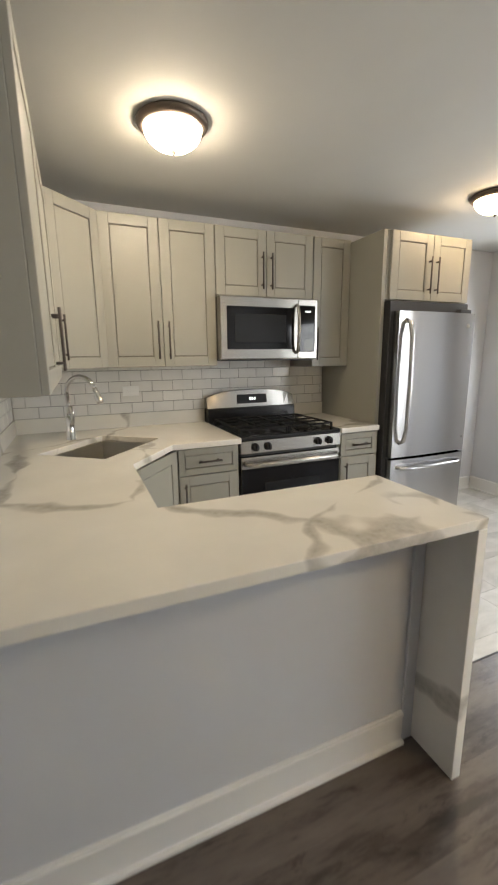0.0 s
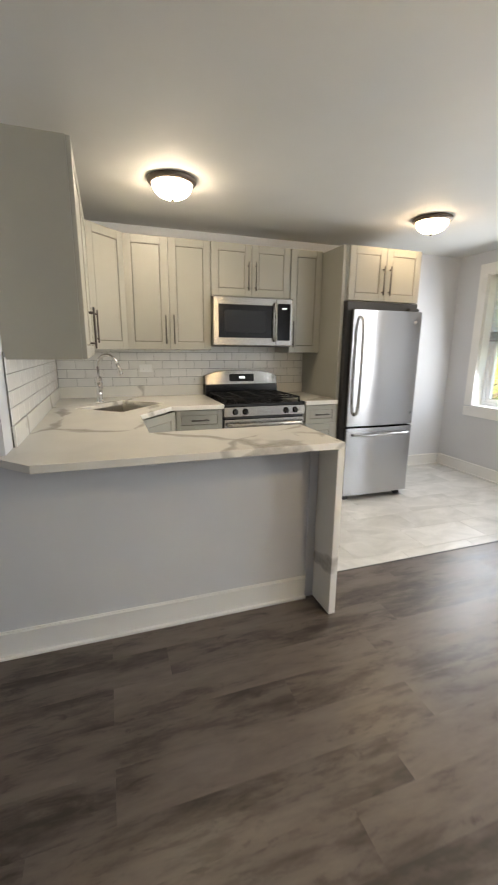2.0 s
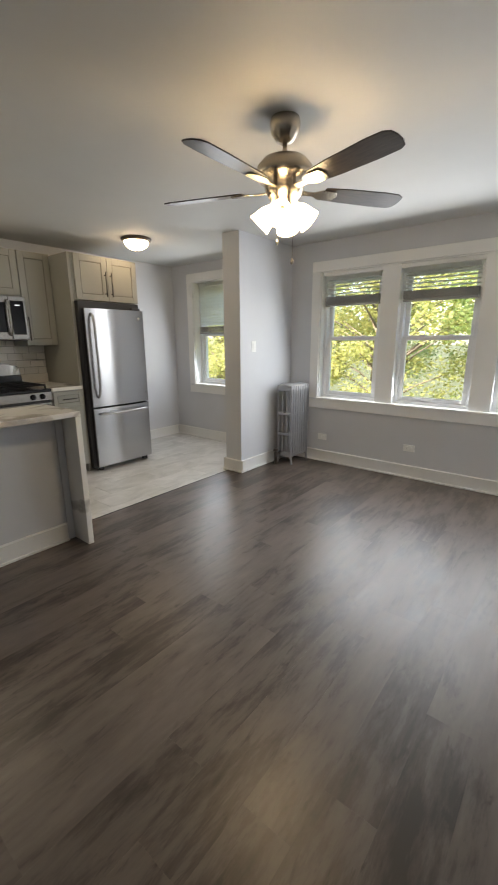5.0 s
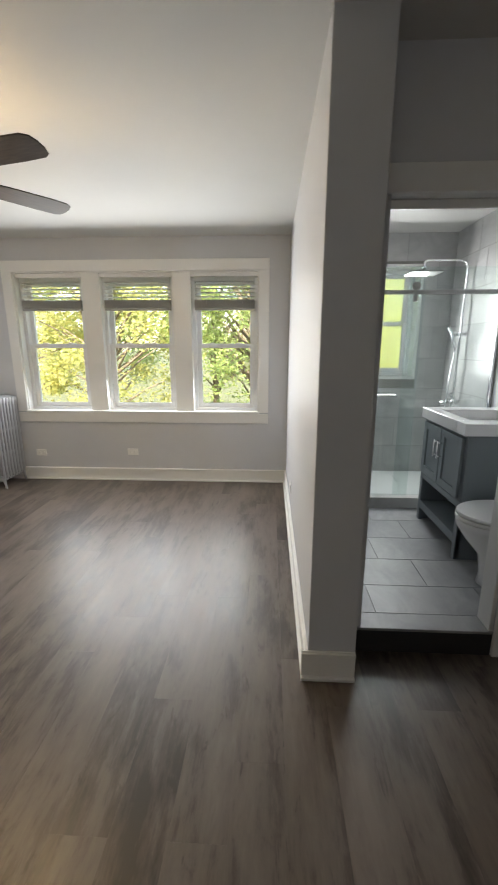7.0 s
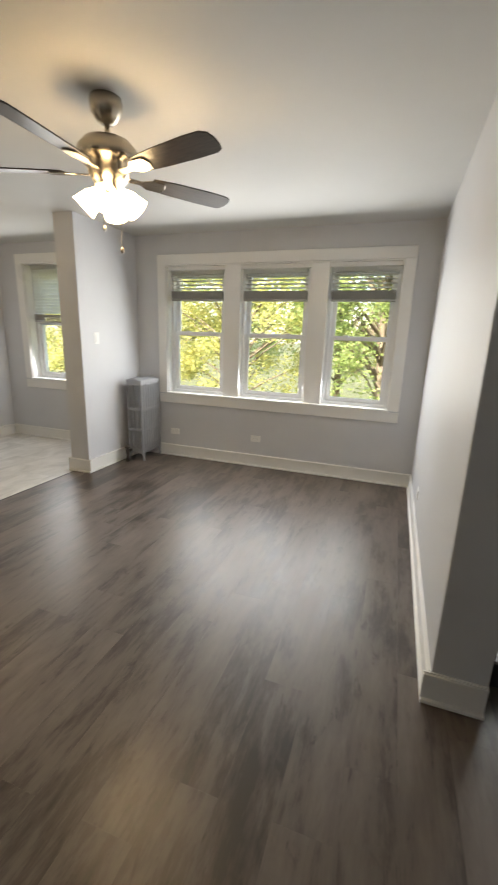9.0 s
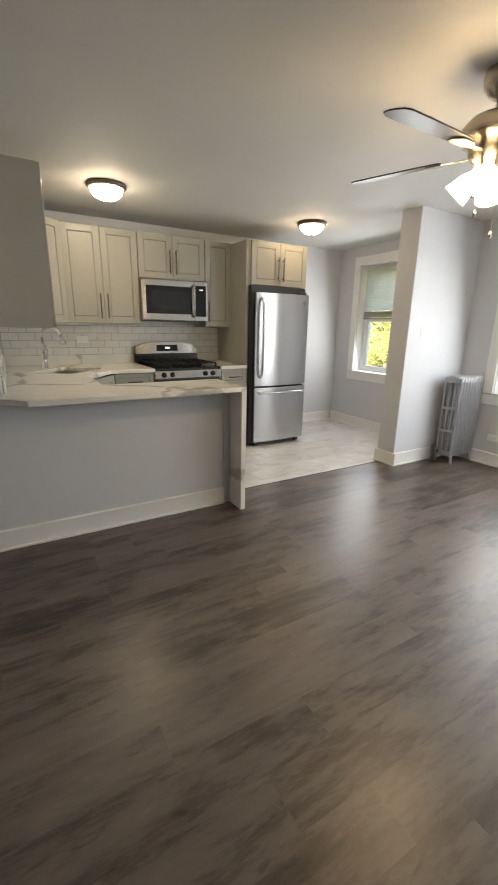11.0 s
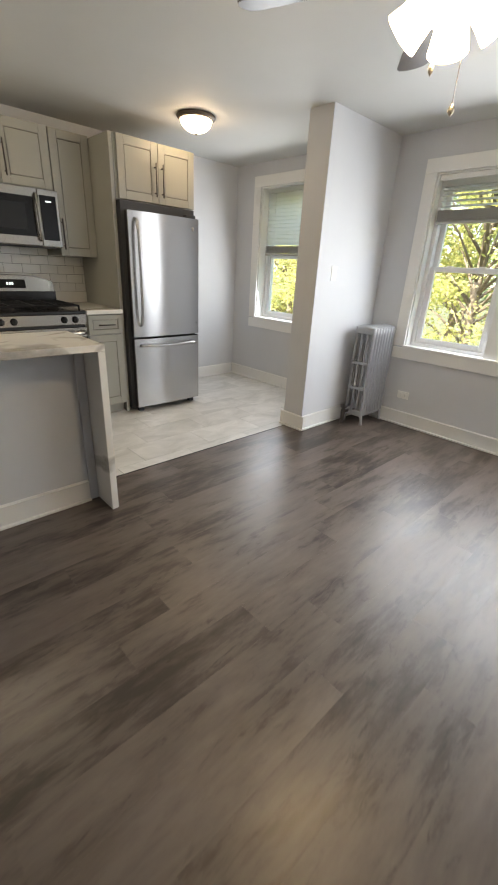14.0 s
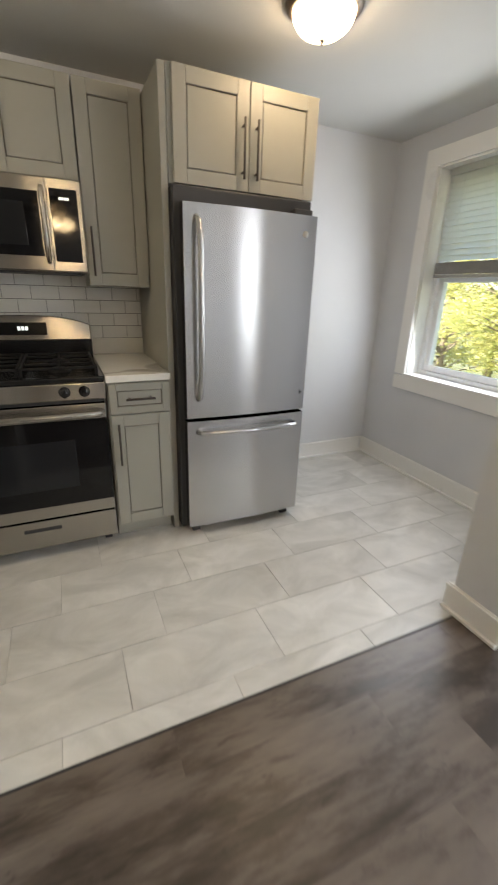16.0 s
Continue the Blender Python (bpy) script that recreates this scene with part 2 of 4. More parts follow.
def add_box(bm, x0, x1, y0, y1, z0, z1, m=None):
    vs = [bm.verts.new(p) for p in ((x0, y0, z0), (x1, y0, z0), (x1, y1, z0), (x0, y1, z0), (x0, y0, z1), (x1, y0, z1), (x1, y1, z1), (x0, y1, z1))]
    for f in ((3, 2, 1, 0), (4, 5, 6, 7), (0, 1, 5, 4), (1, 2, 6, 5), (2, 3, 7, 6), (3, 0, 4, 7)):
        bm.faces.new([vs[i] for i in f])
    if m is not None:
        for v in vs:
            v.co = m @ v.co


def add_tube(bm, pts, r, n=10, cap=True):
    """A round tube along points; r one radius or one for each."""
    pts = [Vector(p) for p in pts]
    rs = r if isinstance(r, (list, tuple)) else [r] * len(pts)
    rings, side = [], None
    for i, p in enumerate(pts):
        d = (pts[min(i + 1, len(pts) - 1)] - pts[max(i - 1, 0)]).normalized()
        if side is None:
            side = d.orthogonal().normalized()
        side = (side - d * side.dot(d)).normalized()
        up = d.cross(side)
        rings.append([bm.verts.new(p + (side * math.cos(a) + up * math.sin(a)) * rs[i]) for a in [2 * math.pi * k / n for k in range(n)]])
    for a, b in zip(rings, rings[1:]):
        for k in range(n):
            bm.faces.new((a[k], a[(k + 1) % n], b[(k + 1) % n], b[k])).smooth = True
    if cap:
        bm.faces.new(rings[0][::-1])
        bm.faces.new(rings[-1])


def add_lathe(bm, profile, n=32, m=None):
    """A turned shape from (radius, z) pairs."""
    rings = []
    for r, z in profile:
        rings.append([bm.verts.new((max(r, 1e-4) * math.cos(2 * math.pi * k / n), max(r, 1e-4) * math.sin(2 * math.pi * k / n), z)) for k in range(n)])
    for a, b in zip(rings, rings[1:]):
        for k in range(n):
            bm.faces.new((a[k], a[(k + 1) % n], b[(k + 1) % n], b[k])).smooth = True
    if m is not None:
        for ring in rings:
            for v in ring:
                v.co = m @ v.co


def add_prism(bm, pts, z0, z1):
    lo = [bm.verts.new((x, y, z0)) for x, y in pts]
    hi = [bm.verts.new((x, y, z1)) for x, y in pts]
    bm.faces.new(lo[::-1])
    bm.faces.new(hi)
    for i in range(len(pts)):
        j = (i + 1) % len(pts)
        bm.faces.new((lo[i], lo[j], hi[j], hi[i]))


def finish(name, bm, mat, parent=None, bevel=0.0, seg=2):
    bmesh.ops.recalc_face_normals(bm, faces=bm.faces)
    me = bpy.data.meshes.new(name)
    bm.to_mesh(me)
    bm.free()
    me.materials.append(mat)
    ob = new(name, me)
    if parent is not None:
        ob.parent = parent
    if bevel:
        mod = ob.modifiers.new("edge", "BEVEL")
        mod.width, mod.segments, mod.limit_method, mod.angle_limit = bevel, seg, "ANGLE", radians(40)
    return ob


def boxes(name, parent, mat, *bs, bevel=0.002):
    bm = bmesh.new()
    for b in bs:
        add_box(bm, *b)
    return finish(name, bm, mat, parent, bevel)


def each_box(name, parent, mat, *bs, bevel=0.002):
    for b in bs:
        boxes(name, parent, mat, b, bevel=bevel)


def each_tube(name, parent, mat, *paths, r=0.006, n=10):
    for p in paths:
        tubes(name, parent, mat, p, r=r, n=n)


def tubes(name, parent, mat, *paths, r=0.006, n=10):
    bm = bmesh.new()
    for p in paths:
        add_tube(bm, p, r, n)
    return finish(name, bm, mat, parent)


def thing(name, at, rz, label, category, group="", kind=""):
    ob = new(name)
    ob.empty_display_size = 0.1
    ob.matrix_world = pose(*at, 0, 0, rz)
    return tagged(ob, label, category, group, kind)


def structure(name, mat, *bs, label="", bevel=0.0):
    ob = boxes(name, None, mat, *bs, bevel=bevel)
    return tagged(ob, label or name.replace("_", " "), name.split("_")[0], kind="structure")

# ---- structure ----
H = 2.48                      # ceiling
XE, XW = 4.2, -1.9            # window wall, far wall behind the walker
YN, YS = 3.0, -2.283          # kitchen wall, living room side wall
YP = 0.900                    # face of the peninsula's half wall
XK = -0.23                    # kitchen's side wall
YD = -2.49                    # back of that side wall
YB = -3.85                    # bathroom's far wall
TOP = 0.978                   # worktop
E2 = XE + 0.235

W1 = (-1.98, 0.505, 0.77, 2.17)
W2 = (1.70, 2.575, 0.81, 2.24)
W3 = (-3.56, -3.05, 1.12, 2.21)


def wall_with_openings(name, x0, x1, y0, y1, openings, mat, label):
    bs, y = [], y0
    for a, b, lo, hi in sorted(openings):
        bs += [(x0, x1, y, a, -0.05, H + 0.1), (x0, x1, a, b, -0.05, lo), (x0, x1, a, b, hi, H + 0.1)]
        y = b
    bs.append((x0, x1, y, y1, -0.05, H + 0.1))
    return structure(name, mat, *bs, label=label)


wall_with_openings("wall_east", XE, E2, -4.1, YN, [W1, W2, W3], WALL, "pale grey painted wall with windows")
structure("wall_north", WALL, (-0.4, E2, YN, YN + 0.15, -0.05, H + 0.1), label="pale grey painted kitchen wall")
structure("wall_kitchen_side", WALL, (XK - 0.13, XK, YP + 0.13, YN, -0.05, H + 0.1), label="pale grey painted kitchen side wall")
structure("wall_north_living", WALL, (XW, XK, YP, YP + 0.13, -0.05, H + 0.1), label="pale grey painted living room wall")
structure("wall_half", WALL, (XK, 1.272, YP, YP + 0.12, -0.05, TOP - 0.04), label="pale grey half wall under the breakfast bar")
structure("wall_stub", WALL, (3.237, XE, 0.893, 1.118, -0.05, H + 0.1), label="pale grey stub wall between kitchen and living room", bevel=0.004)
structure("wall_south", WALL, (1.512, XE, YD, YS, -0.05, H + 0.1), label="pale grey painted wall with a square end", bevel=0.004)
structure("wall_bath_door", WALL, (1.69, 1.80, YD - 0.06, YD, -0.05, H + 0.1), (1.69, 1.80, -3.17, YD - 0.06, 2.02, H + 0.1),
          (1.69, 1.80, -4.1, -3.17, -0.05, H + 0.1), label="grey wall round the bathroom doorway")
structure("wall_bath_south", BATHWALL, (1.8, XE, YB - 0.12, YB, -0.05, H + 0.1), label="white painted bathroom wall")
structure("wall_hall_south", WALL, (XW - 0.1, 1.69, -4.1, -3.98, -0.05, H + 0.1), label="pale grey hall wall")
structure("wall_west", WALL, (XW - 0.1, XW, -3.98, YP + 0.13, -0.05, H + 0.1), label="pale grey back wall")
tagged(boxes("ceiling", None, CEIL, (XW - 0.1, E2, -4.1, YN + 0.15, H, H + 0.25), bevel=0), "smooth white painted ceiling", "ceiling", kind="structure")


def baseboard(x0, y0, x1, y1, nx, ny, parent=None):
    """White board with a capped top and a shoe, along a wall whose face looks along (nx, ny)."""
    bm = bmesh.new()
    for t, z0, z1 in ((0.014, 0.0, 0.118), (0.019, 0.118, 0.132), (0.010, 0.132, 0.138), (0.030, 0.0, 0.016)):
        xs, ys = sorted((x0, x1)), sorted((y0, y1))
        if nx:
            xs = sorted((x0, x0 + nx * t))
            if t == 0.019 or t == 0.03:
                ys = [ys[0], ys[1]]
        else:
            ys = sorted((y0, y0 + ny * t))
        add_box(bm, xs[0], xs[1], ys[0], ys[1], z0, z1)
    return tagged(finish("baseboard", bm, TRIM, parent, 0.003), "white painted baseboard with a shoe moulding", "baseboard", kind="structure")


baseboard(XE, YS, XE, 0.893, -1, 0)
baseboard(XE, 1.118, XE, YN, -1, 0)
baseboard(3.02, YN, XE - 0.03, YN, 0, -1)
baseboard(1.512, YS, XE - 0.03, YS, 0, 1)
baseboard(1.512, YD, 1.512, YS + 0.03, -1, 0)
baseboard(3.237, 0.893 - 0.03, 3.237, 1.118 + 0.03, -1, 0)
baseboard(3.237, 0.893, XE - 0.03, 0.893, 0, -1)
baseboard(3.237, 1.118, XE - 0.03, 1.118, 0, 1)
baseboard(XW, YP, 1.222, YP, 0, -1)
structure("trim_bar_end", WALL, (1.222, 1.273, YP - 0.012, YP, 0, TOP - 0.04), label="pale grey filler strip beside the waterfall end", bevel=0.003)
baseboard(XW, -3.9, XW, YP - 0.03, 1, 0)

# doorway to the bathroom
tagged(boxes("door_frame_bathroom", None, TRIM, (1.672, 1.69, -3.25, YD, 2.0, 2.10), (1.672, 1.69, -3.27, -3.171, 0.0, 2.10),
             (1.69, 1.80, -3.17, -3.15, 0.125, 2.02), (1.69, 1.80, -3.15, YD - 0.06, 2.0, 2.02), (1.745, 1.76, -3.15, YD - 0.06, 1.965, 2.0), bevel=0.004),
       "white painted door casing of the bathroom", "door frame", kind="structure")
tagged(boxes("threshold_bathroom", None, DARK, (1.685, 1.80, -3.17, YD - 0.004, -0.01, 0.115), bevel=0.004), "dark raised threshold of the bathroom", "threshold", kind="structure")
tagged(boxes("door_trim", None, BATHTILE, (1.682, 1.80, -3.17, YD - 0.004, 0.115, 0.13), bevel=0.003), "grey stone sill on the raised threshold", "threshold", kind="structure")

# windows


def sash(win, y0, y1, z0, z1, x, glass, t=0.045):
    """One double-hung window: upper and lower sash with rails, stops and panes."""
    zm = z0 + (z1 - z0) * 0.5
    boxes("frame", win, VINYL, (x - 0.02, x + 0.10, y0, y0 + 0.035, z0, z1), (x - 0.02, x + 0.10, y1 - 0.035, y1, z0, z1),
          (x - 0.02, x + 0.10, y0 + 0.035, y1 - 0.035, z1 - 0.035, z1), (x - 0.02, x + 0.10, y0 + 0.035, y1 - 0.035, z0, z0 + 0.03), bevel=0.003)
    a, b = y0 + 0.035, y1 - 0.035
    for nm, xa, lo, hi in (("lower_sash", x, z0 + 0.03, zm + 0.02), ("upper_sash", x + 0.04, zm - 0.02, z1 - 0.035)):
        boxes(nm, win, VINYL, (xa, xa + 0.035, a, a + t, lo, hi), (xa, xa + 0.035, b - t, b, lo, hi),
              (xa, xa + 0.035, a + t, b - t, lo, lo + t), (xa, xa + 0.035, a + t, b - t, hi - t + 0.008, hi), bevel=0.004)
        p = boxes("pane", win, glass, (xa + 0.014, xa + 0.020, a + t, b - t, lo + t, hi - t + 0.008), bevel=0)
        p.visible_shadow = False
    each_box("sash_lock", win, PLASTIC, (x - 0.012, x + 0.03, (a + b) / 2 - 0.16, (a + b) / 2 - 0.11, zm + 0.02, zm + 0.034),
          (x - 0.012, x + 0.03, (a + b) / 2 + 0.11, (a + b) / 2 + 0.16, zm + 0.02, zm + 0.034), bevel=0.003)


def blind(y0, y1, ztop, zbot, x, tilt):
    """A raised slat blind: headrail, some loose slats, the stacked bundle and its bottom rail."""
    ob = thing("window_blind", (x, (y0 + y1) / 2, zbot), 0, "white slat blind pulled most of the way up", "blind", "window blinds")
    w, h = (y1 - y0) / 2 - 0.012, ztop - zbot
    boxes("headrail", ob, SLAT, (-0.025, 0.025, -w, w, h - 0.045, h), bevel=0.004)
    boxes("bottom_rail", ob, PEWTER, (-0.026, 0.026, -w, w, 0, 0.022), bevel=0.005)
    bm = bmesh.new()
    k, z = 0, 0.026
    while z < 0.10:
        add_box(bm, -0.025, 0.025, -w, w, z, z + 0.003)
        z += 0.0052
    finish("slat_stack", bm, PEWTER, ob)
    n = max(3, int((h - 0.17) / 0.036))
    me = None
    for i in range(n):
        zz = 0.13 + (h - 0.20) * i / (n - 1)
        if me is None:
            bm = bmesh.new()
            add_box(bm, -0.024, 0.024, -w, w, -0.0015, 0.0015)
            s = finish("slat", bm, SLAT, ob)
            me = s.data
        else:
            s = new("slat", me)
            s.parent = ob
        s.matrix_basis = pose(0, 0, zz, 0, tilt, 0)
    each_tube("cord", ob, SLAT, [(-0.02, -w + 0.12, 0.02), (-0.02, -w + 0.12, h - 0.04)], [(-0.02, w - 0.12, 0.02), (-0.02, w - 0.12, h - 0.04)], r=0.0016, n=5)
    return ob


def casing(win, y0, y1, z0, z1, w, sill=True):
    """Flat boards round an opening, lined reveal and a sill board."""
    boxes("casing", win, TRIM, (XE - 0.02, XE, y0 - w, y0, z0 - 0.005, z1), (XE - 0.02, XE, y1, y1 + w, z0 - 0.005, z1),
          (XE - 0.021, XE, y0 - w, y1 + w, z1, z1 + w), bevel=0.003)
    boxes("apron", win, TRIM, (XE - 0.02, XE, y0 - w, y1 + w, z0 - w - 0.015, z0 - 0.02), bevel=0.003)
    boxes("sill", win, TRIM, (XE - 0.03, XE + 0.13, y0 - 0.01, y1 + 0.01, z0 - 0.02, z0 + 0.004), bevel=0.004)
    boxes("reveal", win, TRIM, (XE, XE + 0.215, y0 - 0.001, y0 + 0.012, z0, z1), (XE, XE + 0.215, y1 - 0.012, y1 + 0.001, z0, z1), (XE, XE + 0.215, y0, y1, z1 - 0.012, z1 + 0.001), bevel=0)


win1 = thing("window_1", (0, 0, 0), 0, "row of three white double-hung windows in one casing", "window", kind="structure")
casing(win1, W1[0], W1[1], W1[2], W1[3], 0.105)
MULL = ((-0.375, -0.19), (-1.30, -1.115))
each_box("mullion", win1, TRIM, *[(XE + 0.012, XE + 0.215, a, b, W1[2], W1[3] - 0.01) for a, b in MULL], bevel=0.003)
boxes("head_board", win1, TRIM, (XE + 0.03, XE + 0.215, W1[0], W1[1], W1[3] - 0.05, W1[3] - 0.012), bevel=0.002)
for a, b in ((-0.19, 0.493), (-1.115, -0.375), (-1.968, -1.30)):
    sash(win1, a, b, W1[2] + 0.004, W1[3] - 0.05, XE + 0.10, GLASS)
    blind(a + 0.02, b - 0.02, W1[3] - 0.052, 1.80, XE + 0.055, 7)
win2 = thing("window_2", (0, 0, 0), 0, "white double-hung kitchen window in a deep reveal", "window", kind="structure")
casing(win2, W2[0], W2[1], W2[2], W2[3], 0.11)
sash(win2, W2[0] + 0.012, W2[1] - 0.012, W2[2] + 0.004, W2[3] - 0.014, XE + 0.13, GLASS)
blind(W2[0] + 0.04, W2[1] - 0.04, W2[3] - 0.016, 1.53, XE + 0.085, 42)
win3 = thing("window_3", (0, 0, 0), 0, "white bathroom window with frosted panes", "window", kind="structure")
boxes("reveal", win3, TRIM, (XE - 0.01, XE + 0.16, W3[0] - 0.001, W3[0] + 0.03, W3[2], W3[3]), (XE - 0.01, XE + 0.16, W3[1] - 0.03, W3[1], W3[2], W3[3]),
      (XE - 0.01, XE + 0.16, W3[0], W3[1], W3[3] - 0.03, W3[3]), (XE - 0.012, XE + 0.16, W3[0], W3[1], W3[2], W3[2] + 0.03), bevel=0.003)
sash(win3, W3[0] + 0.03, W3[1] - 0.03, W3[2] + 0.03, W3[3] - 0.03, XE + 0.16, FROST)

# ---- kitchen ----


def add_door(parent, x0, x1, z0, z1, y=0.0, rail=0.062, name="door"):
    """A framed door with a raised field and a darker groove round it."""
    d = boxes(name, parent, CAB, (x0, x0 + rail, y - 0.021, y, z0, z1), (x1 - rail, x1, y - 0.021, y, z0, z1),
              (x0 + rail, x1 - rail, y - 0.021, y, z0, z0 + rail), (x0 + rail, x1 - rail, y - 0.021, y, z1 - rail, z1),
              (x0 + rail + 0.007, x1 - rail - 0.007, y - 0.016, y - 0.004, z0 + rail + 0.007, z1 - rail - 0.007), bevel=0.0025)
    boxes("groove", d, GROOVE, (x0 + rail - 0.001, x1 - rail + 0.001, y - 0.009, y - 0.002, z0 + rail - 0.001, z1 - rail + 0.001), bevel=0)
    # small ogee bead inside the frame
    e = rail
    tubes("bead", d, CAB, [(x0 + e, y - 0.0175, z0 + e), (x1 - e, y - 0.0175, z0 + e), (x1 - e, y - 0.0175, z1 - e), (x0 + e, y - 0.0175, z1 - e), (x0 + e, y - 0.0175, z0 + e)], r=0.0035, n=6)
    return d


def add_pull(parent, x, z0, z1, y=-0.021, level=False, x1=None):
    if level:
        a, b = (x, y - 0.03, z0), (x1, y - 0.03, z0)
        posts = [[(x + 0.02, y, z0), (x + 0.02, y - 0.03, z0)], [(x1 - 0.02, y, z0), (x1 - 0.02, y - 0.03, z0)]]
    else:
        a, b = (x, y - 0.03, z0), (x, y - 0.03, z1)
        posts = [[(x, y, z0 + 0.03), (x, y - 0.03, z0 + 0.03)], [(x, y, z1 - 0.03), (x, y - 0.03, z1 - 0.03)]]
    tubes("handle", parent, BRONZE, [a, b], *posts, r=0.006)


def wall_cabinet(at, rz, w, h, d, doors, label):
    ob = thing("wall_cabinet", at, rz, label, "cabinet", "kitchen wall cabinets")
    boxes("body", ob, CAB, (0.006, w - 0.001, 0, d, 0, h), bevel=0.002)
    for x0, x1, side in doors:
        dr = add_door(ob, x0 + (0.006 if x0 == 0 else 0.002), x1 - 0.002, 0.003, h - 0.003)
        hx = x1 - 0.035 if side > 0 else x0 + 0.035
        add_pull(dr, hx, 0.05, 0.05 + min(0.24, h - 0.12))
    return ob


UB, UT = 1.415, 2.325
UY = YN - 0.34
wall_cabinet((0.375, UY, UB), 0, 0.73, UT - UB, 0.34, [(0, 0.365, 1), (0.365, 0.73, -1)], "greige two-door wall cabinet with dark bar pulls")
wall_cabinet((1.105, UY, 1.885), 0, 0.757, UT - 1.885, 0.34, [(0, 0.3785, 1), (0.3785, 0.757, -1)], "short greige two-door cabinet above the microwave")
wall_cabinet((1.862, UY, UB - 0.02), 0, 0.33, UT - UB + 0.02, 0.34, [(0, 0.33, -1)], "narrow greige wall cabinet beside the fridge panel")
wall_cabinet((0.10, 1.07, 1.375), 90, 1.31, 0.93, 0.33, [(0, 0.655, 1), (0.655, 1.31, -1)], "greige wall cabinet on the kitchen side wall")


def corner_wall_cabinet():
    ob = thing("corner_wall_cabinet", (XK, YN, UB), 0, "greige diagonal corner wall cabinet with one door", "cabinet", "kitchen wall cabinets")
    bm = bmesh.new()
    add_prism(bm, [(0, 0), (0, -0.62), (0.33, -0.62), (0.605, -0.34), (0.605, 0)], 0, UT - UB)
    finish("body", bm, CAB, ob, 0.002)
    a, b = Vector((0.33, -0.62)), Vector((0.605, -0.34))
    door = add_door(ob, 0.004, (b - a).length - 0.004, 0.003, UT - UB - 0.003)
    m = Matrix.Translation((a.x, a.y, 0)) @ Matrix.Rotation(math.atan2(b.y - a.y, b.x - a.x), 4, "Z")
    door.matrix_basis = m
    add_pull(door, 0.035, 0.05, 0.29)


corner_wall_cabinet()

# fridge surround
fs = thing("fridge_cabinet", (2.25, 2.28, 1.855), 0, "greige two-door cabinet above the fridge with a tall side panel", "cabinet")
boxes("body", fs, CAB, (-0.02, 0.757, 0, YN - 2.28, 0, 0.455), bevel=0.002)
boxes("side_panel", fs, CAB, (-0.055, -0.022, 0.0, YN - 2.28, -1.855, 0.455), bevel=0.002)
for a, b, s in ((0, 0.378, 1), (0.378, 0.757, -1)):
    dr = add_door(fs, a + 0.002, b - 0.002, 0.003, 0.452)
    add_pull(dr, b - 0.035 if s > 0 else a + 0.035, 0.05, 0.30)


def base_cabinet(at, rz, w, d, label, side=1, drawer=True, h=TOP - 0.035):
    ob = thing("base_cabinet", at, rz, label, "cabinet", "kitchen base cabinets")
    boxes("body", ob, CAB, (0, w, 0, d, 0.10, h), bevel=0.002)
    boxes("toe_kick", ob, CAB, (0.005, w - 0.005, 0.07, d, 0, 0.10), bevel=0)
    zt = h - 0.012
    if drawer:
        dr = add_door(ob, 0.008, w - 0.008, zt - 0.16, zt, rail=0.036, name="drawer")
        add_pull(dr, w / 2 - 0.075, zt - 0.08, 0, level=True, x1=w / 2 + 0.075)
        zt -= 0.168
    door = add_door(ob, 0.008, w - 0.008, 0.115, zt, rail=min(0.06, w * 0.2))
    add_pull(door, 0.042 if side < 0 else w - 0.042, zt - 0.27, zt - 0.04)
    return ob


BY = 2.26
base_cabinet((0.70, BY, 0), 0, 0.40, YN - BY, "greige base cabinet with drawer and door beside the range", -1)
base_cabinet((1.868, BY, 0), 0, 0.325, YN - BY, "narrow greige base cabinet between range and fridge", -1)
sb = thing("sink_cabinet", (XK, YN, 0), 0, "greige diagonal sink base cabinet under the corner", "cabinet", "kitchen base cabinets")
bm = bmesh.new()
add_prism(bm, [(0, 0), (0, -1.12), (0.61, -1.12), (0.92, -0.74), (0.92, 0)], 0.10, 0.66)
finish("body", bm, CAB, sb, 0.002)
a, b = Vector((0.61, -1.12)), Vector((0.92, -0.74))
door = add_door(sb, 0.01, (b - a).length - 0.01, 0.115, TOP - 0.05)
door.matrix_basis = Matrix.Translation((a.x, a.y, 0)) @ Matrix.Rotation(math.atan2(b.y - a.y, b.x - a.x), 4, "Z")
base_cabinet((XK + 0.61, YP + 0.13, 0), 90, 0.86, 0.59, "greige base cabinet below the side worktop", 1)
boxes("filler", sb, CAB, (0.56, 0.60, -1.12, -1.08, 0.1, TOP - 0.04), bevel=0)


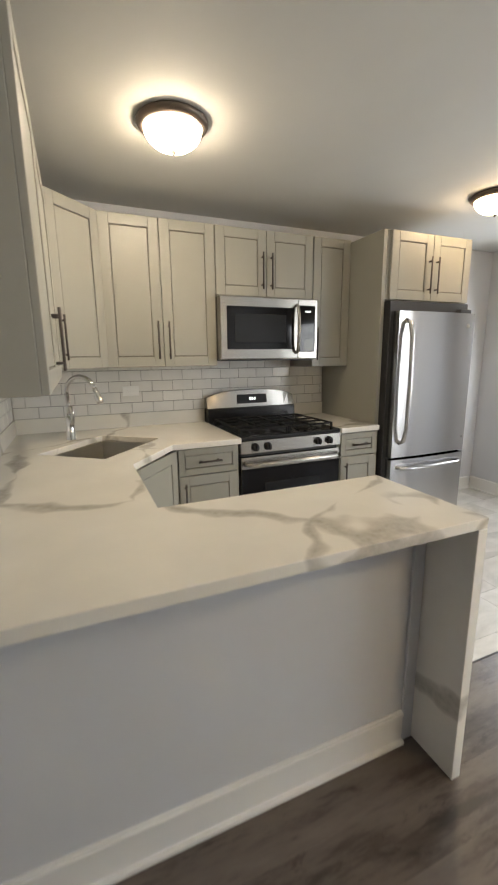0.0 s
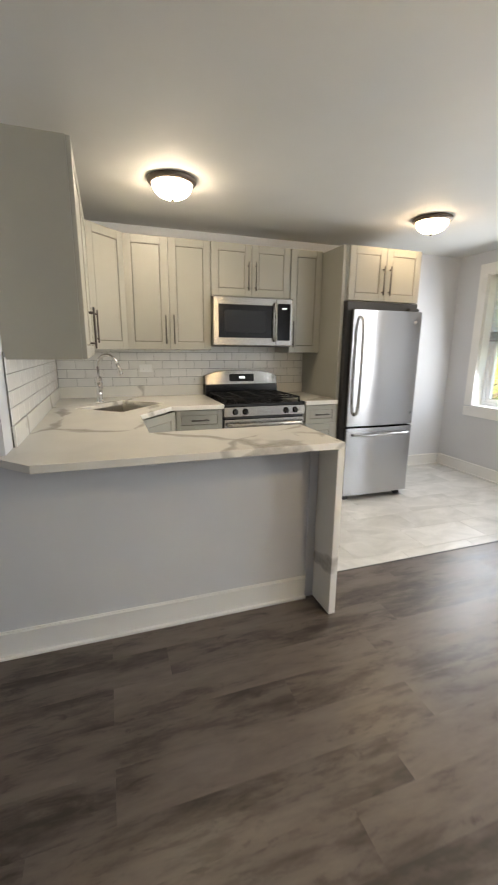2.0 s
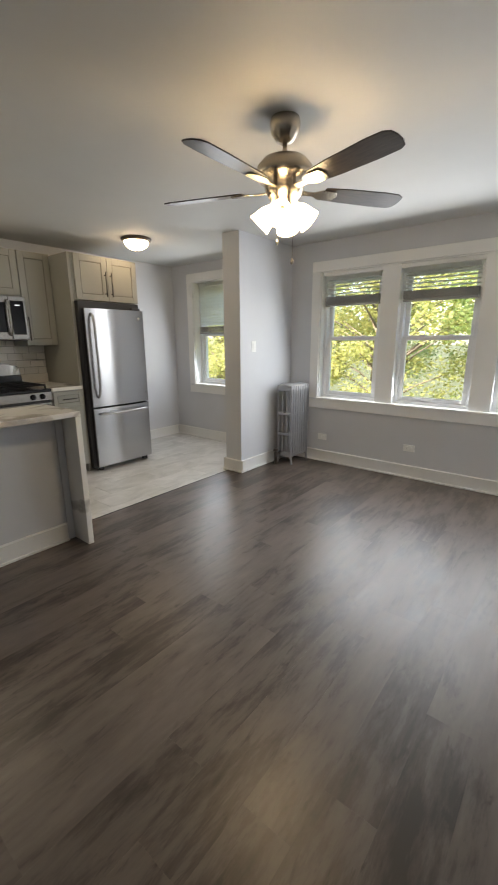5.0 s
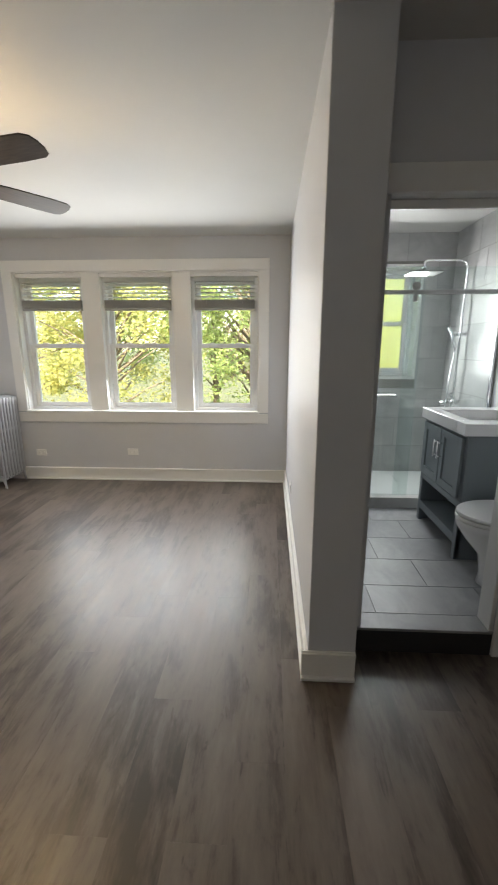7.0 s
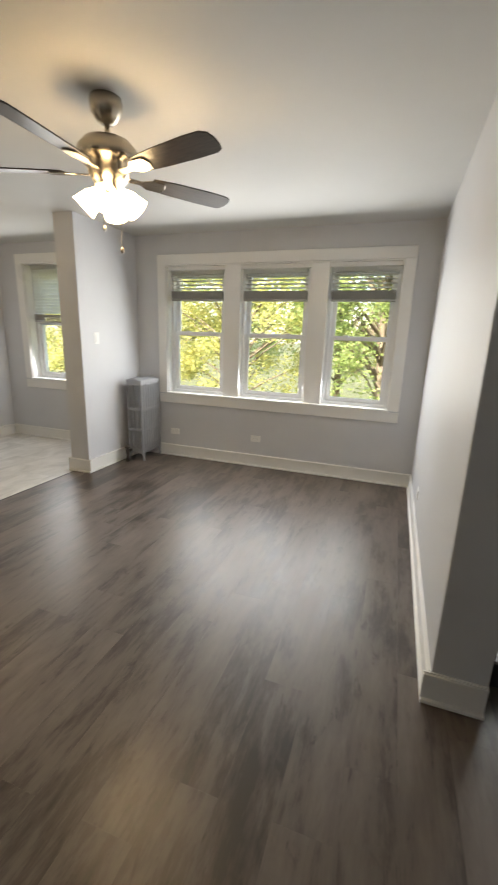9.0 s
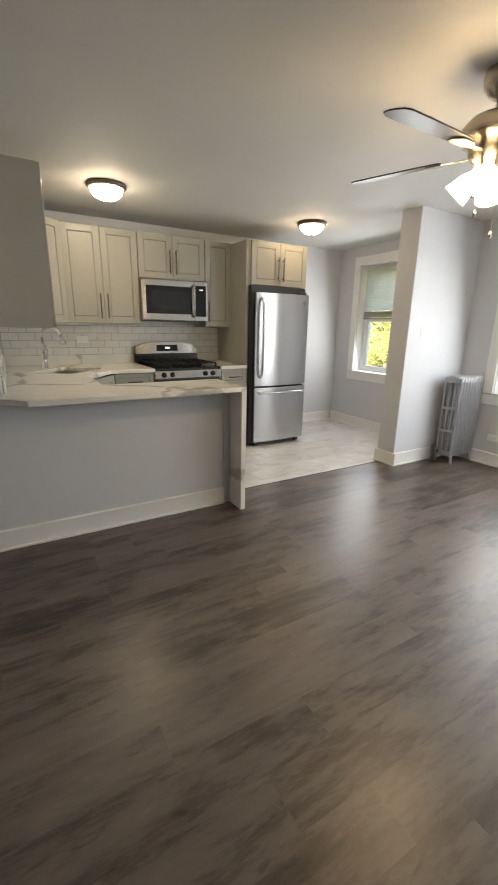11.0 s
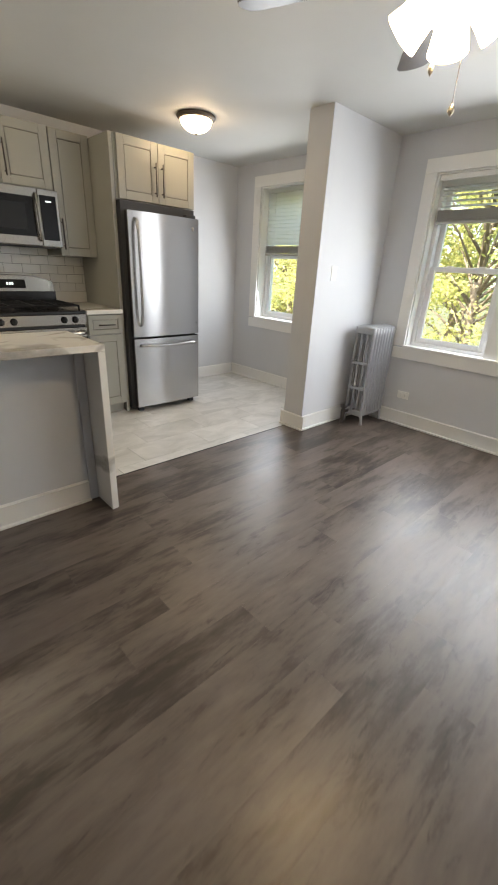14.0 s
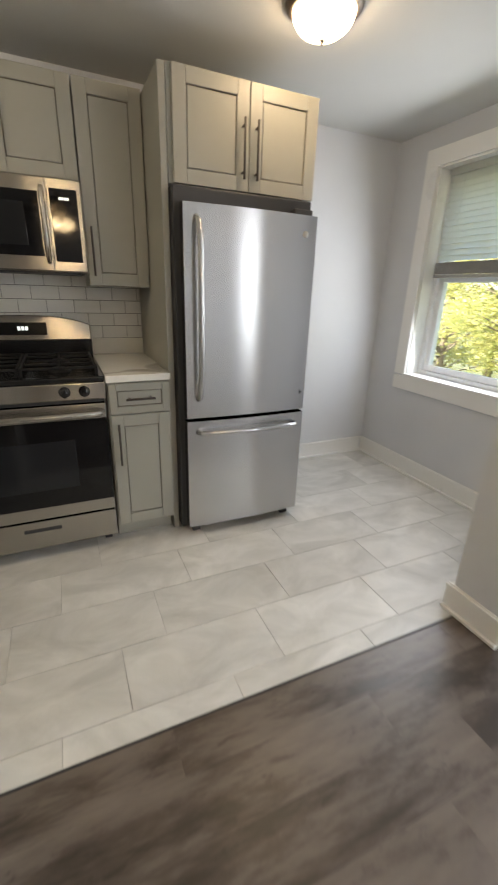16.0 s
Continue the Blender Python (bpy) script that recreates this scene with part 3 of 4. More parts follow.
def worktop():
    ob = thing("countertop", (0, 0, TOP - 0.035), 0, "white quartz countertop with grey veins and a waterfall end", "countertop")
    outer = [(-0.11, 0.70), (1.315, 0.70), (1.315, 1.215), (0.40, 1.215), (0.40, 1.84), (0.665, 2.20), (1.10, 2.20), (1.10, YN - 0.002), (XK, YN - 0.002), (XK, YP), (-0.26, YP - 0.002), (-0.26, 0.855)]
    m = pose(0.30, 2.36, 0, 0, 0, 51)
    hole = [(m @ Vector((x, y, 0)))[:2] for x, y in ((-0.28, -0.21), (0.28, -0.21), (0.28, 0.21), (-0.28, 0.21))]
    bm = bmesh.new()
    for loop in (outer, hole):
        vs = [bm.verts.new((x, y, 0)) for x, y in loop]
        for i in range(len(vs)):
            bm.edges.new((vs[i], vs[(i + 1) % len(vs)]))
    bmesh.ops.triangle_fill(bm, use_beauty=True, use_dissolve=False, edges=bm.edges[:])
    ext = bmesh.ops.extrude_face_region(bm, geom=bm.faces[:])
    bmesh.ops.translate(bm, verts=[v for v in ext["geom"] if isinstance(v, bmesh.types.BMVert)], vec=(0, 0, 0.035))
    finish("slab", bm, QUARTZ, ob, 0.0025)
    boxes("slab", ob, QUARTZ, (1.864, 2.192, 2.22, YN - 0.002, 0, 0.035), bevel=0.0025)
    boxes("waterfall_end", ob, QUARTZ, (1.275, 1.315, 0.70, 1.215, -TOP + 0.035, -0.001), bevel=0.0025)
    each_box("upstand", ob, QUARTZ, (XK, 1.10, YN - 0.022, YN - 0.002, 0.035, 0.135), (XK, XK + 0.02, 1.05, YN - 0.022, 0.035, 0.135), (1.864, 2.192, YN - 0.022, YN - 0.002, 0.035, 0.135), bevel=0.002)
    sk = thing("kitchen_sink", (0.30, 2.36, TOP - 0.235), 51, "undermount stainless steel sink in the corner", "sink")
    boxes("basin", sk, SINKSTEEL, (-0.30, -0.282, -0.23, 0.23, 0, 0.2), (0.282, 0.30, -0.23, 0.23, 0, 0.2), (-0.282, 0.282, -0.23, -0.212, 0, 0.2),
          (-0.282, 0.282, 0.212, 0.23, 0, 0.2), (-0.30, 0.30, -0.23, 0.23, -0.01, 0.002), bevel=0.004)
    bm = bmesh.new()
    add_lathe(bm, [(0, 0.004), (0.03, 0.004), (0.042, 0.008), (0.045, 0.003)], 24)
    finish("drain", bm, CHROME, sk)


worktop()


def arc(cx, cz, r, a0, a1, n=14):
    return [(cx + r * math.cos(radians(a0 + (a1 - a0) * i / n)), 0, cz + r * math.sin(radians(a0 + (a1 - a0) * i / n))) for i in range(n + 1)]


fa = thing("kitchen_faucet", (0.13, 2.63, TOP), -38, "chrome gooseneck pull-down kitchen faucet", "faucet")
bm = bmesh.new()
add_lathe(bm, [(0, 0), (0.034, 0), (0.034, 0.006), (0.027, 0.014), (0.026, 0.10), (0.022, 0.13), (0.014, 0.16), (0, 0.16)], 24)
finish("base", bm, CHROME, fa)
neck = [(0, 0, 0.14), (0, 0, 0.22), (-0.004, 0, 0.29)] + arc(0.098, 0.29, 0.102, 180, 18)
tubes("spout", fa, CHROME, neck, r=0.0125, n=14)
bm = bmesh.new()
p0, p1 = Vector(neck[-1]), Vector(neck[-1]) + Vector((0.035, 0, -0.09))
add_tube(bm, [p0, p0.lerp(p1, 0.3), p0.lerp(p1, 0.8), p1], [0.014, 0.018, 0.022, 0.019], 16)
finish("spray_head", bm, CHROME, fa)
tubes("lever", fa, CHROME, [(0.015, -0.012, 0.09), (0.045, -0.03, 0.12), (0.06, -0.04, 0.17), (0.055, -0.042, 0.22)], r=[0.012, 0.013, 0.010, 0.006], n=12)


def bowed(bm, x0, x1, z0, z1, yb, yf, sag, n=14):
    """A slab whose front bulges forward by sag in the middle."""
    fr, tp, bk = [], [], []
    for i in range(n + 1):
        u = i / n
        x = x0 + (x1 - x0) * u
        e = 1 - (2 * u - 1) ** 2
        y = yf - sag * e
        fr.append((bm.verts.new((x, y, z0)), bm.verts.new((x, y, z1))))
        tp.append((bm.verts.new((x, y, z0)), bm.verts.new((x, y, z1))))
        bk.append((bm.verts.new((x, yb, z0)), bm.verts.new((x, yb, z1))))
    for i in range(n):
        bm.faces.new((fr[i][0], fr[i + 1][0], fr[i + 1][1], fr[i][1])).smooth = True
        bm.faces.new((bk[i][1], bk[i + 1][1], bk[i + 1][0], bk[i][0]))
        bm.faces.new((tp[i][1], tp[i + 1][1], bk[i + 1][1], bk[i][1]))
        bm.faces.new((bk[i][0], bk[i + 1][0], tp[i + 1][0], tp[i][0]))
    bm.faces.new((tp[0][0], tp[0][1], bk[0][1], bk[0][0]))
    bm.faces.new((bk[n][0], bk[n][1], tp[n][1], tp[n][0]))


fg = thing("refrigerator", (2.262, 2.15, 0), 0, "stainless steel bottom-freezer refrigerator with dark sides", "refrigerator")
FW = 0.725
# dark body raised above the door to stand in for the gap's shade
boxes("body", fg, DARK, (-0.03, FW - 0.006, 0.075, 0.80, 0.03, 1.845), bevel=0.006)
boxes("hinge_cover", fg, DARK, (FW - 0.13, FW - 0.02, 0.03, 0.16, 1.765, 1.80), bevel=0.006)
each_box("foot", fg, DARK, (0.03, 0.08, 0.05, 0.1, 0, 0.035), (FW - 0.09, FW - 0.04, 0.05, 0.1, 0, 0.035), bevel=0.003)
bm = bmesh.new()
bowed(bm, 0, FW, 0.735, 1.77, 0.07, 0.012, 0.016)
fd = finish("door", bm, STEEL, fg)
bm = bmesh.new()
bowed(bm, 0, FW, 0.055, 0.715, 0.07, 0.012, 0.016)
fz = finish("freezer_drawer", bm, STEEL, fg)
boxes("gasket", fg, DARK, (0.01, FW - 0.01, 0.06, 0.076, 0.05, 1.76), bevel=0)
tubes("handle", fd, STEEL, [(0.062, 0.012, 0.84), (0.062, -0.03, 0.86), (0.062, -0.055, 0.95), (0.062, -0.062, 1.28), (0.062, -0.055, 1.60), (0.062, -0.03, 1.69), (0.062, 0.012, 1.71)], r=0.015, n=14)
tubes("handle", fz, STEEL, [(0.055, 0.012, 0.655), (0.075, -0.03, 0.655), (0.13, -0.047, 0.655), (0.36, -0.058, 0.655), (0.59, -0.047, 0.655), (0.65, -0.03, 0.655), (0.67, 0.012, 0.655)], r=0.013, n=14)
bm = bmesh.new()
add_lathe(bm, [(0, 0.004), (0.016, 0.004), (0.018, 0)], 20, pose(FW - 0.07, 0.008, 1.68, 90))
finish("badge", bm, PEWTER, fd)
bm = bmesh.new()
add_lathe(bm, [(0, 0.003), (0.011, 0.003), (0.012, 0)], 16, pose(FW - 0.035, 0.012, 0.84, 90))
finish("emblem", bm, DARK, fd)


def gas_range():
    w = 0.757
    ob = thing("gas_range", (1.105, 2.235, 0), 0, "freestanding stainless gas range with black cooktop", "range")
    d = YN - 2.235 - 0.006
    boxes("body", ob, DARK, (0.004, w - 0.004, 0.035, d, 0.06, TOP - 0.03), bevel=0.003)
    each_box("foot", ob, DARK, (0.03, 0.07, 0.08, 0.12, 0, 0.06), (w - 0.07, w - 0.03, 0.08, 0.12, 0, 0.06), bevel=0.002)
    boxes("cooktop", ob, BLACK, (0, w, 0.0, d - 0.06, TOP - 0.03, TOP - 0.002), bevel=0.006)
    bm = bmesh.new()
    # backguard with an arched top
    n = 16
    prof = [(w * i / n, 1.165 + 0.055 * (1 - abs(2 * i / n - 1) ** 3)) for i in range(n + 1)]
    for y0, y1 in ((d - 0.07, d),):
        f = [(bm.verts.new((x, y0 - 0.01, TOP + 0.10)), bm.verts.new((x, y0 + 0.012, z)), bm.verts.new((x, y1, z)), bm.verts.new((x, y1, TOP + 0.10))) for x, z in prof]
        for p, q in zip(f, f[1:]):
            for k in range(4):
                bm.faces.new((p[k], q[k], q[(k + 1) % 4], p[(k + 1) % 4])).smooth = k == 1
        bm.faces.new(f[0])
        bm.faces.new(f[-1][::-1])
    finish("backguard", bm, STEELX, ob, 0.004)
    boxes("backguard_base", ob, BLACK, (0.0, w, d - 0.10, d, TOP - 0.01, TOP + 0.105), bevel=0.006)
    disp = boxes("display", ob, BLACKGLASS, (0.25, 0.51, -0.003, 0.004, -0.036, 0.036), bevel=0.002)
    disp.matrix_basis = pose(0, d - 0.072, 1.145, -13)
    each_box("digits", disp, DIGIT, *[(0.355 + 0.02 * i, 0.369 + 0.02 * i, -0.005, -0.003, -0.010, 0.012) for i in range(3)], bevel=0)
    boxes("control_panel", ob, STEELX, (0.0, w, -0.005, 0.04, TOP - 0.115, TOP - 0.03), bevel=0.006)
    for i, kx in enumerate((0.10, 0.19, w - 0.19, w - 0.10)):
        bm = bmesh.new()
        add_lathe(bm, [(0, 0.03), (0.017, 0.03), (0.021, 0.022), (0.023, 0.003), (0.027, 0), (0, 0)], 20, pose(kx, -0.006, TOP - 0.072, 90))
        add_box(bm, kx - 0.005, kx + 0.005, -0.046, -0.034, TOP - 0.092, TOP - 0.052)
        finish("knob", bm, BLACK, ob)
    boxes("oven_door", ob, STEELX, (0.005, w - 0.005, 0.0, 0.035, 0.235, 0.84), bevel=0.004)
    boxes("oven_glass", ob, BLACKGLASS, (0.006, w - 0.006, -0.003, 0.010, 0.302, 0.763), bevel=0.002)
    boxes("oven_window", ob, WINDOWGLASS, (0.17, w - 0.17, -0.0045, 0.0, 0.40, 0.66), bevel=0.001)
    tubes("handle", ob, STEELX, [(0.03, 0.0, 0.80), (0.04, -0.045, 0.80), (0.09, -0.058, 0.80), (w - 0.09, -0.058, 0.80), (w - 0.04, -0.045, 0.80), (w - 0.03, 0.0, 0.80)], r=0.016, n=14)
    boxes("drawer", ob, STEELX, (0.005, w - 0.005, 0.0, 0.035, 0.065, 0.225), bevel=0.004)
    boxes("drawer_pull", ob, DARK, (0.29, 0.47, -0.004, 0.002, 0.165, 0.185), bevel=0.003)
    # grates and burners
    bm = bmesh.new()
    z0 = TOP + 0.026
    for gx0, gx1 in ((0.03, 0.37), (0.387, 0.727)):
        for y in (0.07, 0.20, 0.33, 0.46, 0.58):
            add_box(bm, gx0, gx1, y - 0.006, y + 0.006, z0, z0 + 0.012)
        for x in (gx0, (gx0 + gx1) / 2, gx1):
            add_box(bm, x - 0.006, x + 0.006, 0.064, 0.586, z0, z0 + 0.012)
        for x in (gx0, gx1):
            for y in (0.07, 0.58):
                add_box(bm, x - 0.007, x + 0.007, y - 0.007, y + 0.007, TOP - 0.002, z0 + 0.002)
    finish("grate", bm, IRON, ob, 0.002)
    for bx in (0.2, 0.557):
        for by in (0.18, 0.47):
            bm = bmesh.new()
            add_lathe(bm, [(0.055, -0.002), (0.05, 0.006), (0.04, 0.008), (0.038, 0.016), (0.03, 0.019), (0, 0.019)], 20, pose(bx, by, TOP))
            finish("burner", bm, IRON, ob)


gas_range()

mw = thing("microwave", (1.107, 2.56, 1.455), 0, "stainless over-the-range microwave with black door window", "microwave")
MW, MH = 0.753, 0.42
boxes("body", mw, STEELX, (0, MW, 0.03, YN - 2.56, 0, MH), bevel=0.004)
boxes("vent", mw, DARK, (0.02, MW - 0.02, 0.04, 0.38, -0.008, 0.002), bevel=0.002)
boxes("door", mw, STEELX, (0, 0.592, 0, 0.03, 0.004, MH - 0.002), bevel=0.005)
boxes("door_glass", mw, BLACKGLASS, (0.045, 0.555, -0.003, 0.005, 0.07, 0.355), bevel=0.002)
boxes("door_window", mw, WINDOWGLASS, (0.10, 0.49, -0.005, 0.0, 0.115, 0.305), bevel=0.001)
boxes("control_panel", mw, STEELX, (0.595, MW, 0.002, 0.03, 0.004, MH - 0.002), bevel=0.004)
boxes("control_glass", mw, BLACKGLASS, (0.606, MW - 0.022, -0.002, 0.004, 0.05, 0.375), bevel=0.002)
each_box("digits", mw, DIGIT, *[(0.648 + 0.012 * i, 0.656 + 0.012 * i, -0.004, -0.002, 0.327, 0.338) for i in range(4)], bevel=0)
tubes("handle", mw, STEELX, [(0.573, 0.005, 0.045), (0.573, -0.03, 0.055), (0.573, -0.045, 0.12), (0.573, -0.048, 0.21), (0.573, -0.045, 0.30), (0.573, -0.03, 0.365), (0.573, 0.005, 0.375)], r=0.012, n=12)

# ---- lamps ----


def dome_lamp(x, y, glass):
    ob = thing("ceiling_lamp", (x, y, H), 0, "lit frosted dome ceiling lamp with a bronze rim", "ceiling lamp", "kitchen ceiling lamps")
    bm = bmesh.new()
    add_lathe(bm, [(0.0, 0.0), (0.150, 0.0), (0.157, -0.006), (0.157, -0.014), (0.150, -0.024), (0.138, -0.032), (0.127, -0.033), (0.120, -0.024)], 40)
    finish("rim", bm, RIM, ob)
    bm = bmesh.new()
    add_lathe(bm, [(0.126, -0.028)] + [(0.126 * math.cos(radians(a)), -0.030 - 0.086 * math.sin(radians(a))) for a in range(0, 91, 10)], 40)
    finish("shade", bm, glass, ob)
    bm = bmesh.new()
    add_lathe(bm, [(0, -0.112), (0.011, -0.114), (0.012, -0.121), (0.006, -0.126), (0.006, -0.131), (0, -0.134)], 16)
    finish("finial", bm, NICKEL, ob)
    return ob


dome_lamp(0.675, 1.89, SHADE)
dome_lamp(2.80, 1.94, WARMSHADE)


def ceiling_fan(x, y, spin, zb):
    ob = thing("ceiling_fan", (x, y, H), 0, "five-blade dark ceiling fan with lit glass shades", "ceiling fan")
    bm = bmesh.new()
    add_lathe(bm, [(0, 0), (0.070, 0), (0.076, -0.025), (0.070, -0.06), (0.046, -0.095), (0.028, -0.106), (0, -0.106)], 32)
    finish("canopy", bm, NICKEL, ob)
    tubes("downrod", ob, NICKEL, [(0, 0, -0.09), (0, 0, zb - H + 0.10)], r=0.012, n=14)
    z = zb - H
    bm = bmesh.new()
    add_lathe(bm, [(0, 0.115), (0.05, 0.113), (0.09, 0.10), (0.113, 0.075), (0.118, 0.05), (0.112, 0.035), (0.085, 0.03), (0.08, 0.0), (0.065, -0.03), (0.055, -0.035), (0.055, -0.075), (0.035, -0.085), (0, -0.085)], 40, pose(0, 0, z) @ Matrix.Diagonal((1.22, 1.22, 1.3, 1)))
    finish("motor", bm, NICKEL, ob)
    bm = bmesh.new()
    # tapered blade with rounded tip
    out = [(0.20, -0.048), (0.32, -0.060), (0.52, -0.066), (0.60, -0.062), (0.628, -0.045), (0.636, -0.015), (0.634, 0.02), (0.622, 0.048), (0.60, 0.060), (0.50, 0.062), (0.32, 0.056), (0.20, 0.046)]
    add_prism(bm, out, -0.003, 0.003)
    first = finish("blade", bm, BLADE, ob, 0.0015)
    bm = bmesh.new()
    add_prism(bm, [(0.075, -0.018), (0.15, -0.014), (0.19, -0.04), (0.26, -0.036), (0.275, 0), (0.26, 0.036), (0.19, 0.04), (0.15, 0.014), (0.075, 0.018)], -0.010, -0.004)
    iron = finish("blade_iron", bm, NICKEL, ob, 0.002)
    for k in range(5):
        m = pose(0, 0, z, 0, 0, spin + 72 * k) @ pose(0, 0, 0, -12) @ Matrix.Diagonal((1.06, 1.06, 1, 1))
        for src, nm in ((first, "blade"), (iron, "blade_iron")):
            o = src if k == 0 else src.copy()
            if k:
                scene.collection.objects.link(o)
            o.matrix_basis = m
    for k in range(4):
        m = pose(0, 0, z - 0.075, 0, 0, 25 + 90 * k) @ pose(0.048, 0, 0, 0, -46, 0)
        bm = bmesh.new()
        add_lathe(bm, [(0.022, 0.0), (0.03, -0.015), (0.046, -0.045), (0.053, -0.085), (0.060, -0.115), (0.058, -0.115), (0.050, -0.085), (0.04, -0.045), (0.02, -0.01)], 24, m)
        finish("shade", bm, FANSHADE, ob)
        bm = bmesh.new()
        add_lathe(bm, [(0.0, 0.03), (0.02, 0.028), (0.026, 0.0), (0.024, -0.008)], 16, m)
        finish("socket", bm, NICKEL, ob)
    for px, py, dz, r in ((0.03, -0.035, -0.33, 0.009), (-0.03, 0.02, -0.24, 0.007)):
        bm = bmesh.new()
        add_tube(bm, [(px, py, z - 0.08), (px, py, z + dz)], 0.0015, 5)
        add_lathe(bm, [(0, 0.012), (r, 0.0), (r, -0.012), (0, -0.022)], 12, pose(px, py, z + dz))
        finish("pull_chain", bm, NICKEL, ob)


ceiling_fan(1.82, -0.60, 38, 2.17)

# ---- living room ----


def radiator():
    ob = thing("radiator", (3.80, 0.715, 0), 0, "silver-painted cast-iron column radiator on feet", "radiator")
    n, step, hw, h = 8, 0.049, 0.105, 0.95
    for i in range(n):
        x = 0.025 + i * step
        bm = bmesh.new()
        for k in range(4):
            y = -hw + 0.018 + k * (2 * hw - 0.036) / 3
            add_tube(bm, [(x, y, 0.11), (x, y, 0.2), (x, y, h - 0.08), (x, y, h - 0.02)], [0.019, 0.0155, 0.0155, 0.019], 8)
        for z in (0.115, 0.36, 0.60, h - 0.05):
            t = 0.028 if z in (0.115, h - 0.05) else 0.014
            add_box(bm, x - 0.019, x + 0.019, -hw + 0.012, hw - 0.012, z - t, z + t)
        add_tube(bm, [(x, -hw + 0.03, h - 0.035), (x, 0, h - 0.018), (x, hw - 0.03, h - 0.035)], 0.0225, 10)
        if i in (0, n - 1):
            for s in (-1, 1):
                add_tube(bm, [(x, s * (hw - 0.025), 0.11), (x, s * (hw - 0.012), 0.05), (x, s * (hw - 0.008), 0.0)], [0.022, 0.012, 0.016], 8)
        finish("section", bm, SILVER, ob, 0.003, 1)
    tubes("pipe", ob, BRONZE, [(0.0, 0.06, 0.12), (-0.05, 0.06, 0.12), (-0.07, 0.06, 0.10), (-0.07, 0.06, 0.0)], r=0.018)
    bm = bmesh.new()
    add_lathe(bm, [(0, 0.19), (0.028, 0.185), (0.03, 0.165), (0.014, 0.155), (0.022, 0.14), (0.022, 0.09), (0, 0.09)], 16, pose(-0.07, 0.06, 0))
    finish("valve", bm, BRONZE, ob)


radiator()


def plate(name, at, rz, label, kind_of):
    """A wall plate facing local -y."""
    ob = thing(name, at, rz, label, name.replace("_", " "))
    if kind_of == "switch":
        boxes("plate", ob, PLASTIC, (-0.036, 0.036, -0.006, 0, -0.058, 0.058), bevel=0.004)
        boxes("rocker", ob, PLASTIC, (-0.017, 0.017, -0.010, -0.005, -0.033, 0.033), bevel=0.003)
    else:
        boxes("plate", ob, PLASTIC, (-0.058, 0.058, -0.006, 0, -0.036, 0.036), bevel=0.004)
        each_box("socket", ob, PLASTIC, (-0.036, -0.006, -0.009, -0.005, -0.018, 0.018), (0.006, 0.036, -0.009, -0.005, -0.018, 0.018), bevel=0.003)
        each_box("slot", ob, PEWTER, *[(sx + dx, sx + dx + 0.008, -0.0095, -0.0085, dz, dz + 0.002) for sx in (-0.026, 0.016) for dx in (0,) for dz in (-0.007, 0.006)], bevel=0)
    return ob


plate("light_switch", (-0.34, YP, 1.24), 0, "white rocker light switch on the grey wall", "switch")
plate("light_switch", (3.46, 0.893, 1.37), 0, "white rocker light switch on the stub wall", "switch")
plate("wall_outlet", (XE, -0.61, 0.32), -90, "white wall outlet below the windows", "outlet")
plate("wall_outlet", (XE, 0.42, 0.30), -90, "white wall outlet beside the radiator", "outlet")
plate("wall_outlet", (3.45, YN, 0.32), 0, "white wall outlet beside the fridge", "outlet")
plate("wall_outlet", (3.2, YS, 0.30), 180, "white wall outlet on the side wall", "outlet")
plate("wall_outlet", (0.55, YN - 0.013, 1.24), 0, "white outlet set in the tiled backsplash", "outlet")

# ---- bathroom ----
BF = 0.13
tagged(boxes("floor_bathroom", None, BATHGROUT, (1.80, 3.22, YB, YD, -0.05, BF - 0.004), bevel=0), "grey tiled bathroom floor", "floor", kind="structure")
tagged(boxes("wall_shower", None, GROUT, (XE - 0.012, XE - 0.004, -3.05, YD, BF, H), (XE - 0.012, XE - 0.004, YB, -3.56, BF, H), (XE - 0.012, XE - 0.004, -3.56, -3.05, BF, 1.12), (XE - 0.012, XE - 0.004, -3.56, -3.05, 2.21, H),
             (3.25, XE - 0.012, YB, YB + 0.008, BF, H), bevel=0), "shower walls behind grey stone tiles", "wall", kind="structure")
tagged(boxes("shower_tray", None, PORCELAIN, (3.30, XE - 0.012, YB + 0.008, YD - 0.003, 0, BF + 0.02), bevel=0.003), "white shower floor with a drain", "shower tray")
tagged(boxes("shower_curb", None, SHOWERTILE, (3.20, 3.30, YB + 0.008, YD - 0.003, 0, BF + 0.09), bevel=0.004), "grey tiled shower curb", "curb")
tagged(boxes("shower_drain", None, CHROME, (3.72, 3.84, -3.05, -2.93, BF + 0.02, BF + 0.026), bevel=0.002), "square chrome drain in the shower floor", "drain")

sg = thing("shower_screen", (3.25, -3.2, BF + 0.09), 0, "frameless sliding glass shower screen on a steel rail", "shower screen")
for nm, x, y0, y1 in (("fixed_panel", 0.015, -0.62, 0.06), ("sliding_panel", -0.015, -0.05, 0.68)):
    p = boxes(nm, sg, SHOWERGLASS, (x - 0.004, x + 0.004, y0, y1, 0.004, 1.80), bevel=0.001)
    p.visible_shadow = False
tubes("rail", sg, PEWTER, [(-0.005, -0.64, 1.62), (-0.005, 0.69, 1.62)], r=0.017)
bm = bmesh.new()
for y in (0.02, 0.55):
    add_lathe(bm, [(0, 0.012), (0.03, 0.012), (0.032, 0.0), (0, 0)], 20, pose(-0.02, y, 1.66, 0, -90, 0))
    add_box(bm, -0.03, 0.0, y - 0.012, y + 0.012, 1.55, 1.68)
finish("roller", bm, PEWTER, sg)
